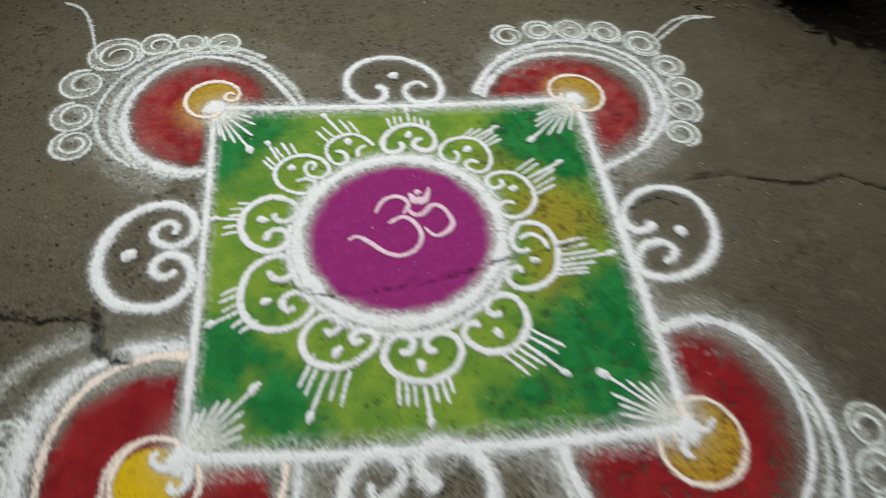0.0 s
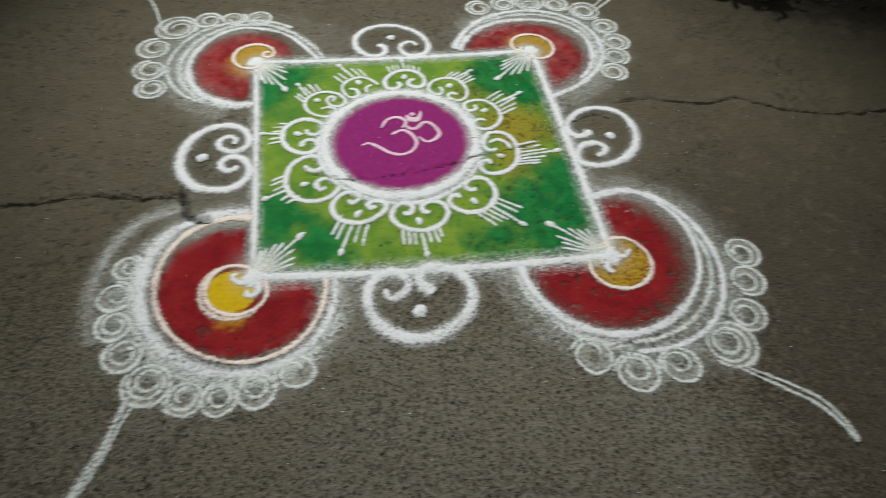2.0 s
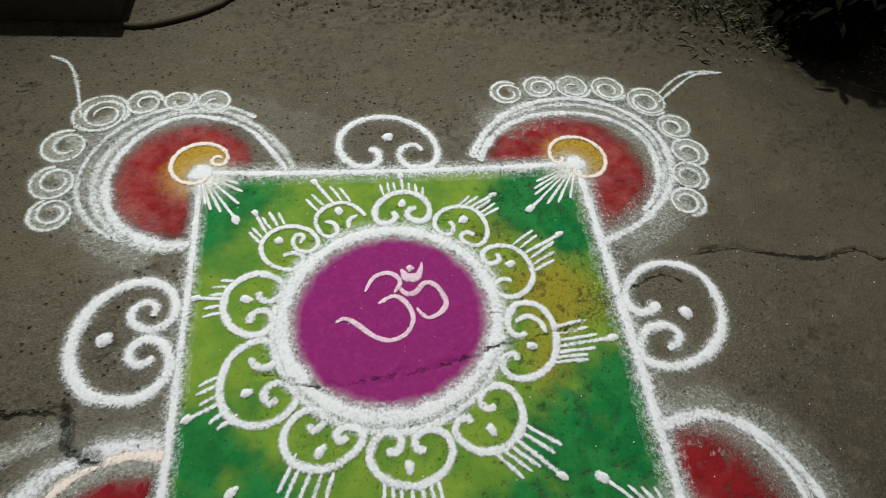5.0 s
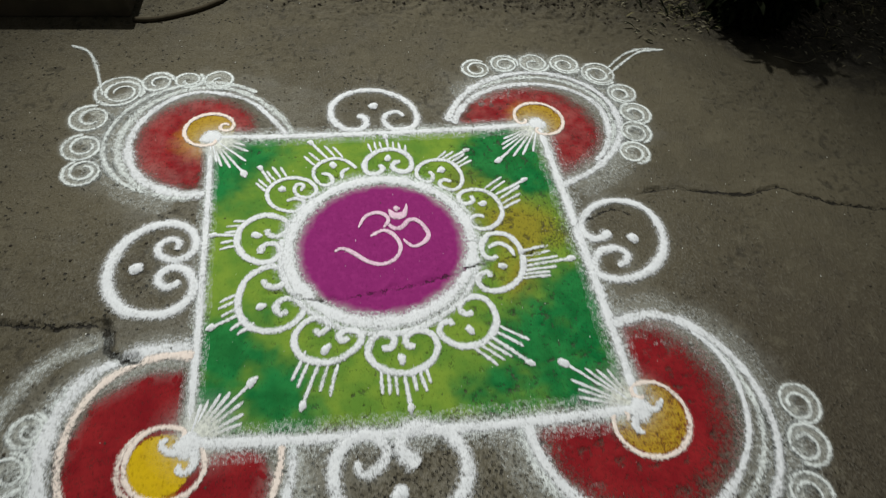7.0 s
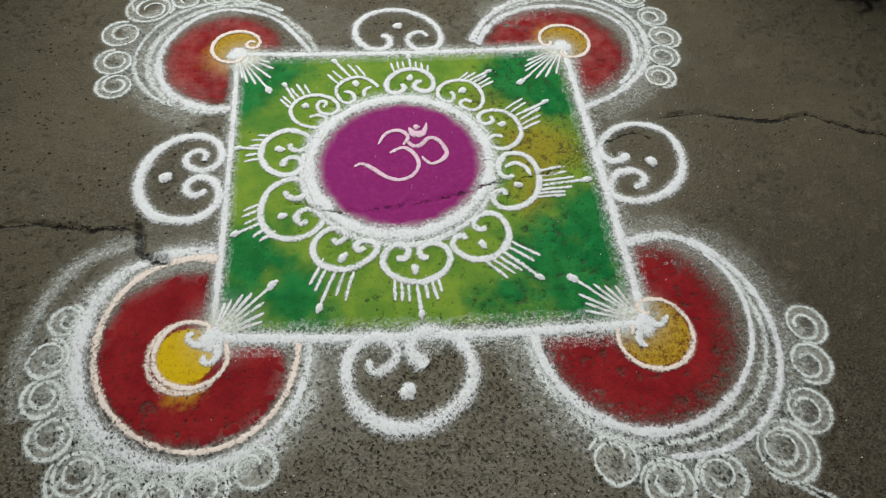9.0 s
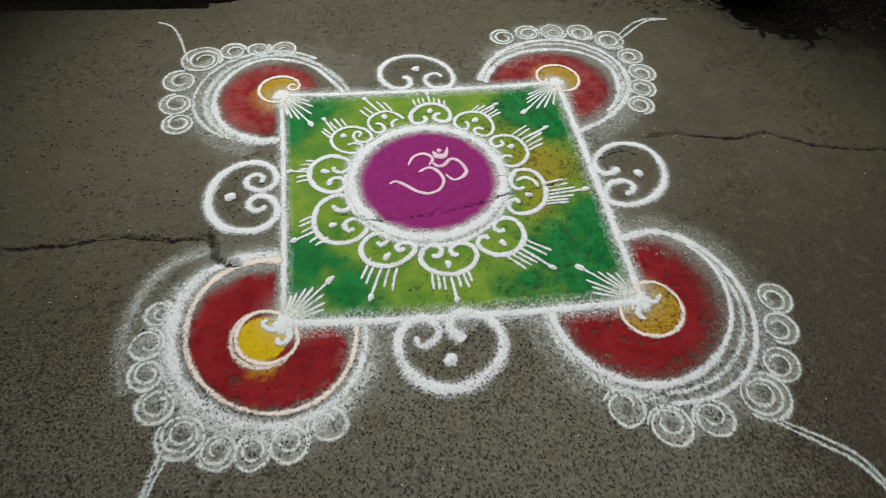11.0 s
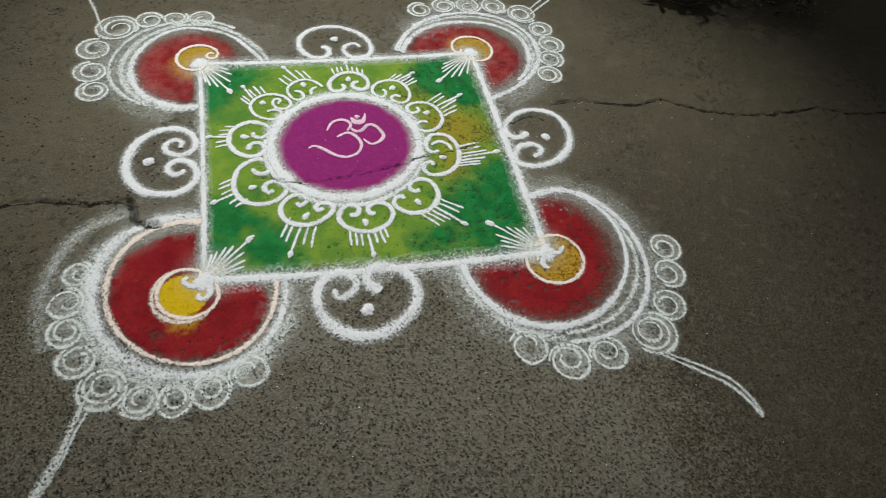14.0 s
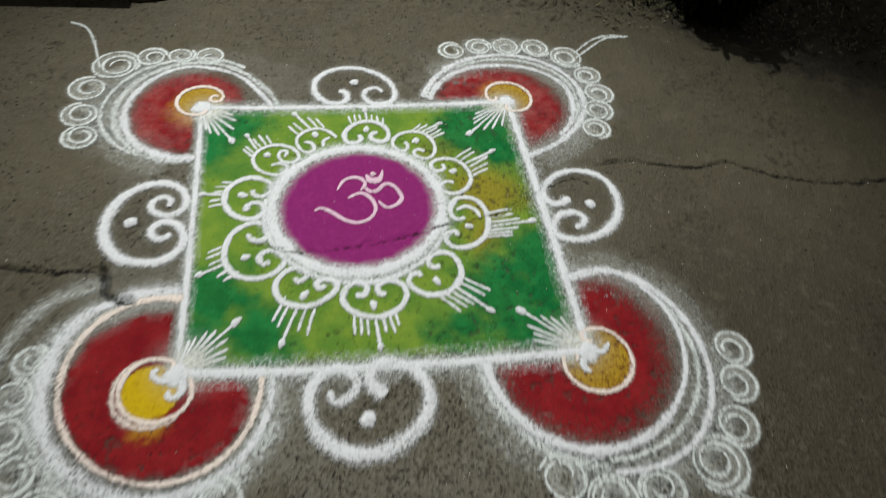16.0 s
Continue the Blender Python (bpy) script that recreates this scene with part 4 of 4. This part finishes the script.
fan(TR, "red and yellow powder fan with white curls near the bush",
    [(-90, 0.20), (-55, 0.182), (-10, 0.170), (31, 0.150), (96, 0.160), (140, 0.188), (175, 0.225), (190, 0.22)], 0.06,
    (0.430, 0.450, 0.070), OCHRE, ((0.018, 0.55), (0.018, 0.55)), (146, 146),
    [([(178, 0.240), (149, 0.214), (105, 0.186), (78, 0.186), (51, 0.200), (23, 0.214), (-9, 0.206), (-50, 0.204)], (0.022, 0.016, 0.012, 0.013, 0.016, 0.010), 0.82, None),
     ([(176, 0.254), (137, 0.236), (99, 0.237), (56, 0.252), (29, 0.257), (-8, 0.240), (-42, 0.222), (-70, 0.228), (-87, 0.244)], (0.018, 0.015, 0.013, 0.015, 0.018, 0.014), 0.82, None),
     ([(130, 0.220), (99, 0.214), (56, 0.228), (29, 0.236), (0, 0.224), (-30, 0.214)], 0.012, 0.62, FAINT)],
    [(0.286, 0.692, 0.043, 2.0, 200, 1), (0.380, 0.715, 0.042, 2.1, 150, 1), (0.475, 0.716, 0.046, 1.8, 180, -1), (0.572, 0.708, 0.047, 2.1, 180, -1), (0.668, 0.656, 0.055, 2.4, 180, -1),
     (0.715, 0.558, 0.045, 2.0, 200, -1), (0.727, 0.466, 0.046, 1.7, 180, 1), (0.703, 0.384, 0.045, 1.9, 200, 1), (0.673, 0.302, 0.043, 1.8, 200, 1)],
    [(0.286, 0.285), (0.328, 0.298), (0.355, 0.302), (0.387, 0.316), (0.303, 0.328), (0.305, 0.348), (0.313, 0.370)],
    [([(0.700, 0.655), (0.787, 0.733), (0.847, 0.775), (0.928, 0.784)], (0.006, 0.006, 0.008)), ([(0.700, 0.680), (0.770, 0.748), (0.830, 0.783), (0.905, 0.788)], (0.006, 0.006, 0.008))], (-90, 180), 0.68,
    dust=[([(150, 0.225), (100, 0.21), (30, 0.235), (-80, 0.23)], 0.05, 0.22), ([(110, 0.28), (45, 0.30), (-20, 0.27)], 0.04, 0.18)], red_powder=DUSTY_RED)

fan(BL, "deep red and bright yellow powder fan, broad blurred white rim",
    [(80, 0.14), (97, 0.150), (152, 0.206), (188, 0.216), (221, 0.214), (265, 0.216), (299, 0.202), (334, 0.170), (350, 0.13), (362, 0.09)], 0.026,
    (-0.461, -0.474, 0.071), YELLOW, ((0.012, 0.4), (0.012, 0.4)), (166, 160),
    [([(93, 0.186), (124, 0.212), (150, 0.224), (190, 0.221), (228, 0.219), (267, 0.224), (296, 0.216), (336, 0.182), (352, 0.172), (358, 0.165)], (0.018, 0.012, 0.010, 0.008, 0.008, 0.010), 0.92, PINKISH),
     ([(94, 0.198), (124, 0.235), (150, 0.258), (188, 0.254), (235, 0.252), (267, 0.252), (299, 0.240), (338, 0.204), (356, 0.190)], (0.026, 0.022, 0.024, 0.022, 0.016, 0.010), 0.9, None),
     ([(150, 0.270), (188, 0.272), (235, 0.276), (267, 0.274), (299, 0.262), (330, 0.235)], 0.022, 0.50, FAINT)],
    [(-0.715, -0.392, 0.034, 1.9, 180, -1), (-0.730, -0.473, 0.040, 1.7, 180, -1), (-0.720, -0.552, 0.038, 1.9, 180, 1), (-0.687, -0.628, 0.040, 1.9, 180, 1),
     (-0.626, -0.701, 0.050, 2.6, 180, 1), (-0.548, -0.740, 0.039, 2.2, 200, 1), (-0.480, -0.748, 0.038, 2.2, 200, -1), (-0.406, -0.736, 0.042, 2.0, 200, -1), (-0.326, -0.702, 0.042, 1.6, 160, -1)],
    [(-0.320, -0.326), (-0.359, -0.344), (-0.378, -0.347), (-0.399, -0.358), (-0.412, -0.365), (-0.332, -0.366), (-0.331, -0.392), (-0.332, -0.411)],
    [([(-0.652, -0.700), (-0.674, -0.778), (-0.690, -0.838), (-0.722, -0.914), (-0.757, -0.961), (-0.812, -0.991)], (0.006, 0.008, 0.010, 0.012, 0.013)),
     ([(-0.640, -0.735), (-0.666, -0.790), (-0.683, -0.846), (-0.716, -0.917), (-0.757, -0.962)], 0.006)], (90, 360), 0.97,
    dust=[([(95, 0.195), (130, 0.225), (160, 0.255), (230, 0.275), (300, 0.245), (352, 0.19)], 0.035, 0.42), ([(165, 0.285), (230, 0.285), (285, 0.268)], 0.034, 0.26), ([(126, 0.300), (150, 0.352), (187, 0.361), (205, 0.360)], 0.018, 0.20), ([(132, 0.302), (150, 0.350), (180, 0.358)], 0.008, 0.34)],
    hooks=[[(-0.418, -0.448), (-0.445, -0.458), (-0.468, -0.452), (-0.474, -0.438), (-0.462, -0.430)], [(-0.418, -0.455), (-0.412, -0.480), (-0.424, -0.497), (-0.440, -0.492), (-0.436, -0.480)]],
    fill=(-0.474, -0.481, 0.060), halo=[(125, 0.078), (170, 0.084), (215, 0.086), (270, 0.082), (310, 0.076)])

fan(BR, "red and ochre powder fan with three thin white rims",
    [(-182, 0.20), (-170, 0.216), (-138, 0.222), (-102, 0.210), (-55, 0.176), (-5, 0.166), (29, 0.182), (62, 0.200), (92, 0.18)], 0.085,
    (0.463, -0.466, 0.080), OCHRE, ((0.020, 0.6), (0.020, 0.6)), (146, 146),
    [([(-178, 0.237), (-153, 0.238), (-127, 0.239), (-102, 0.233), (-79, 0.222), (-43, 0.212), (-5, 0.224), (25, 0.240), (45, 0.244)], (0.018, 0.016, 0.018, 0.016, 0.010, 0.010, 0.009), 0.95, None),
     ([(90, 0.196), (76, 0.222), (62, 0.245), (39, 0.258), (13, 0.265), (-13, 0.272), (-36, 0.280), (-60, 0.282), (-94, 0.274)], (0.020, 0.020, 0.016, 0.012, 0.012, 0.012, 0.010), 0.95, None),
     ([(40, 0.246), (13, 0.246), (-13, 0.248), (-40, 0.246), (-70, 0.246), (-95, 0.250)], 0.010, 0.70, FAINT),
     ([(-178, 0.250), (-150, 0.256), (-120, 0.260), (-95, 0.262)], 0.018, 0.60, FAINT)],
    [(0.790, -0.463, 0.044, 1.9, 150, 1), (0.766, -0.549, 0.043, 1.8, 150, 1), (0.724, -0.644, 0.045, 1.9, 150, 1), (0.652, -0.718, 0.060, 2.7, 180, 1), (0.515, -0.760, 0.046, 2.0, 180, -1),
     (0.414, -0.768, 0.049, 2.1, 180, -1), (0.325, -0.718, 0.046, 1.5, 180, -1)],
    [(0.317, -0.331), (0.359, -0.348), (0.384, -0.352), (0.406, -0.354), (0.322, -0.371), (0.333, -0.394), (0.330, -0.412)],
    [([(0.647, -0.778), (0.722, -0.833), (0.783, -0.879), (0.818, -0.932), (0.831, -0.969)], (0.006, 0.006, 0.007, 0.010)),
     ([(0.655, -0.775), (0.738, -0.824), (0.797, -0.868), (0.825, -0.920), (0.831, -0.965)], (0.005, 0.006, 0.007, 0.009))], (-180, 90), 0.7,
    dust=[([(85, 0.21), (40, 0.25), (-30, 0.26), (-100, 0.265), (-175, 0.245)], 0.050, 0.18), ([(0, 0.30), (-50, 0.31), (-110, 0.29)], 0.040, 0.16)],
    hooks=[[(0.455, -0.446), (0.482, -0.450), (0.503, -0.430)], [(0.440, -0.455), (0.428, -0.484), (0.444, -0.500)]])


# ---- the black platform and the hose at the far left ----
def box_mesh(bm, lo, hi, bevel=0.004):
    made = bmesh.ops.create_cube(bm, size=1.0)["verts"]
    for v in made:
        v.co = Vector([(lo[k] + hi[k]) / 2 + v.co[k] * (hi[k] - lo[k]) for k in range(3)])
    edges = list({e for v in made for e in v.link_edges})
    bmesh.ops.bevel(bm, geom=edges, offset=bevel, segments=2, profile=0.6, affect="EDGES")


def part(name, bm, material, parent=None, label=""):
    data = bpy.data.meshes.new(name)
    bm.to_mesh(data)
    bm.free()
    data.materials.append(material)
    ob = new(name, data)
    if parent is not None:
        ob.parent = parent
    return tagged(ob, label)


platform = thing("platform", "low black-stained wooden platform standing on the yard", "platform")
bm = bmesh.new()
box_mesh(bm, (-2.60, 0.985, 0.0), (-0.775, 1.75, 0.095), 0.006)
part("base", bm, BASE, platform, "base, its brown standing for the soft shadow before the platform")
bm = bmesh.new()
box_mesh(bm, (-2.61, 0.978, 0.095), (-0.768, 1.76, 0.125), 0.006)
part("deck", bm, SLAB, platform)


def tube(line, z, radius):
    """Vertices and faces of a round hose along a line on the ground."""
    p = glide(line, 0.012)
    t = np.gradient(p, axis=0)
    t /= np.hypot(*t.T)[:, None]
    a = np.linspace(0, 2 * np.pi, 10, endpoint=False)
    zz = height(p[:, 0], p[:, 1]) + z
    verts = [(p[k, 0] - t[k, 1] * radius * math.cos(q), p[k, 1] + t[k, 0] * radius * math.cos(q), zz[k] + radius * math.sin(q)) for k in range(len(p)) for q in a]
    faces = [(k * 10 + i, k * 10 + (i + 1) % 10, (k + 1) * 10 + (i + 1) % 10, (k + 1) * 10 + i) for k in range(len(p) - 1) for i in range(10)]
    return verts, faces + [tuple(range(9, -1, -1)), tuple((len(p) - 1) * 10 + i for i in range(10))]


verts, faces = tube([(-0.765, 0.966), (-0.70, 0.968), (-0.62, 1.000), (-0.55, 1.045), (-0.49, 1.11), (-0.45, 1.20), (-0.44, 1.36)], 0.006, 0.0085)
hose = mesh_part("hose", verts, faces, HOSE)
tagged(hose, "dark brown rubber hose lying on the ground by the platform", "hose")


# ---- loose stuff on the far right: clods, dry leaves, twigs, a dark bush ----
def scatter(count, where, build):
    verts, faces = [], []
    for _ in range(count):
        x, y = where()
        v, f = build(x, y, float(height(np.array([x]), np.array([y]))[0]))
        base = len(verts)
        verts += v
        faces += [tuple(i + base for i in q) for q in f]
    return verts, faces


def clod(x, y, z, low=0.003, high=0.012):
    r = random.uniform(low, high)
    v = []
    for k, (zz, rr) in enumerate(((-0.4, 0.7), (0.1, 1.0), (0.6, 0.6))):
        for q in range(6):
            a = q * math.pi / 3 + k * 0.5
            s = r * rr * random.uniform(0.7, 1.2)
            v.append((x + s * math.cos(a), y + s * math.sin(a), z + zz * r * random.uniform(0.8, 1.1)))
    v.append((x, y, z + 0.75 * r))
    f = [(k * 6 + q, k * 6 + (q + 1) % 6, (k + 1) * 6 + (q + 1) % 6, (k + 1) * 6 + q) for k in range(2) for q in range(6)]
    return v, f + [(12 + q, 12 + (q + 1) % 6, 18) for q in range(6)]


def blade(x, y, z, length, width, rise, turn=None, droop=0.5):
    """One leaf: a folded, tapering blade that bends along its length."""
    a = random.uniform(0, 2 * math.pi) if turn is None else turn
    d, s = (math.cos(a), math.sin(a)), (-math.sin(a), math.cos(a))
    v = []
    for k, w in ((0.0, 0.12), (0.3, 0.9), (0.6, 0.8), (0.85, 0.4), (1.0, 0.03)):
        along, up = length * k, length * (rise * k - droop * k * k)
        for q in (-1, 0, 1):
            v.append((x + d[0] * along + s[0] * q * w * width / 2, y + d[1] * along + s[1] * q * w * width / 2, z + up + abs(q) * w * width * 0.15))
    return v, [(3 * k + q, 3 * k + q + 1, 3 * k + q + 4, 3 * k + q + 3) for k in range(4) for q in range(2)]


def far_edge():
    while True:
        x, y = random.uniform(-0.35, 2.0), random.uniform(0.86, 1.38)
        if y > 1.08 - 0.18 * min(1, max(0, x - 0.2)) + random.uniform(-0.05, 0.12):
            return x, y


verts, faces = scatter(2400, far_edge, lambda x, y, z: clod(x, y, z, 0.002, 0.0075))
tagged(mesh_part("soil_clods", verts, faces, SOIL, smooth=False), "crumbs and clods of dark soil at the far edge", "soil", kind="stuff")


def litter():
    while True:
        x, y = random.uniform(0.85, 2.0), random.uniform(0.62, 1.36)
        edge = 0.90 - 0.36 * max(0, x - 1.10)
        if y > edge + random.gauss(0, 0.05) and random.random() < 1.2 - 0.8 * abs(y - edge):
            return x, y


verts, faces = scatter(520, litter, lambda x, y, z: blade(x, y, z + 0.003, random.uniform(0.008, 0.024), random.uniform(0.004, 0.010), random.uniform(0.1, 0.5)))
tagged(mesh_part("dry_leaf_litter", verts, faces, DRY), "pale dry leaves and scraps strewn at the foot of the bush", "leaf litter", kind="stuff")
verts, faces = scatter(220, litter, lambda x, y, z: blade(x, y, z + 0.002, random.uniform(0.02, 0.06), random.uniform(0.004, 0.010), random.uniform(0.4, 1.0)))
tagged(mesh_part("weeds", verts, faces, SHADED_LEAF), "small weeds and grass tufts at the yard's far edge, coloured dark for shade", "weeds", kind="stuff")


def tuft_edge():
    while True:
        x, y = random.uniform(0.80, 1.32), random.uniform(0.90, 1.34)
        if abs(x - (1.08 + 0.25 * (y - 0.95))) < abs(random.gauss(0, 0.13)):
            return x, y


verts, faces = scatter(210, tuft_edge, lambda x, y, z: blade(x, y, z + 0.001, random.uniform(0.015, 0.05), random.uniform(0.003, 0.009), random.uniform(0.3, 1.3)))
tagged(mesh_part("dry_grass", verts, faces, STRAW), "thin half-dry grass and stalks beside the bush", "grass", kind="stuff")
verts, faces = scatter(70, lambda: (random.uniform(1.45, 1.95), random.uniform(0.72, 1.2)), lambda x, y, z: blade(x, y, z + 0.001, random.uniform(0.02, 0.06), random.uniform(0.003, 0.008), random.uniform(0.3, 1.2)))
tagged(mesh_part("dry_stalks", verts, faces, STRAW), "scattered dry stalks and leaves past the bush", "dry stalks", kind="stuff")

for line in ([(0.98, 1.02), (1.05, 0.96), (1.11, 0.97), (1.16, 1.05)], [(1.30, 0.74), (1.38, 0.70), (1.44, 0.72)], [(1.02, 0.90), (1.07, 0.93), (1.14, 0.92)]):
    verts, faces = tube(line, 0.004, 0.0013)
    tagged(mesh_part("twig", verts, faces, DRY), "thin pale dry twig lying on dark soil", "twig", "twigs on the soil")


def shrub(x, y, size, stems, leaves):
    ob = thing("bush", "dense low bush, deep shade put into its leaf colour", "bush", "bushes at the far edge")
    z = float(height(np.array([x]), np.array([y]))[0])
    lv, lf = [], []
    for _ in range(stems):
        a, lean = random.uniform(0, 2 * math.pi), random.uniform(0.15, 0.75)
        tip = Vector((x + size * lean * math.cos(a), y + size * lean * math.sin(a), z + size * random.uniform(0.7, 1.25)))
        root = Vector((x + 0.03 * math.cos(a), y + 0.03 * math.sin(a), z - 0.01))
        bend = (root + tip) / 2 + Vector((0.06 * math.cos(a), 0.06 * math.sin(a), 0.05)) * size
        v, ring = [], 6
        pts = [root.lerp(bend, t).lerp(bend.lerp(tip, t), t) for t in np.linspace(0, 1, 7)]
        for k, p in enumerate(pts):
            r = 0.009 * size / 0.5 * (1 - 0.8 * k / 6)
            v += [(p.x + r * math.cos(q * math.pi / 3), p.y + r * math.sin(q * math.pi / 3), p.z) for q in range(ring)]
        f = [(k * ring + i, k * ring + (i + 1) % ring, (k + 1) * ring + (i + 1) % ring, (k + 1) * ring + i) for k in range(6) for i in range(ring)]
        mesh_part("stem", v, f, BARK, ob)
        for _ in range(leaves // stems):
            t = random.uniform(0.12, 1.0)
            p = pts[min(6, int(t * 6))]
            px, py = p.x + random.gauss(0, 0.11) * size, p.y + random.gauss(0, 0.11) * size
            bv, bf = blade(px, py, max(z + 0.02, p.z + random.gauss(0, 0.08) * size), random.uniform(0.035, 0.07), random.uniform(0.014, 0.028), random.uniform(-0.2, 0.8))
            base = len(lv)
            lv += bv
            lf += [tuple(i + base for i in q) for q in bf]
    mesh_part("foliage", lv, lf, SHADED_LEAF, ob)
    return ob


shrub(1.31, 0.99, 0.28, 26, 6500)
shrub(2.06, 1.32, 0.36, 12, 900)

# ---- stray white grains of powder and pale grit over the yard ----
verts, faces = scatter(520, lambda: (random.gauss(0.05, 0.62), random.gauss(-0.1, 0.55)), lambda x, y, z: clod(x, y, z + 0.001, 0.0006, 0.0017))
tagged(mesh_part("powder_grains", verts, faces, GRAIN, smooth=False), "stray white grains of powder scattered over the ground", "powder", kind="stuff")
verts, faces = scatter(260, lambda: (random.uniform(-1.5, 1.9), random.uniform(-1.2, 1.3)), lambda x, y, z: clod(x, y, z, 0.0015, 0.0045))
tagged(mesh_part("grit", verts, faces, SOIL, smooth=False), "dark grit and crumbs lying about the yard", "grit", kind="stuff")
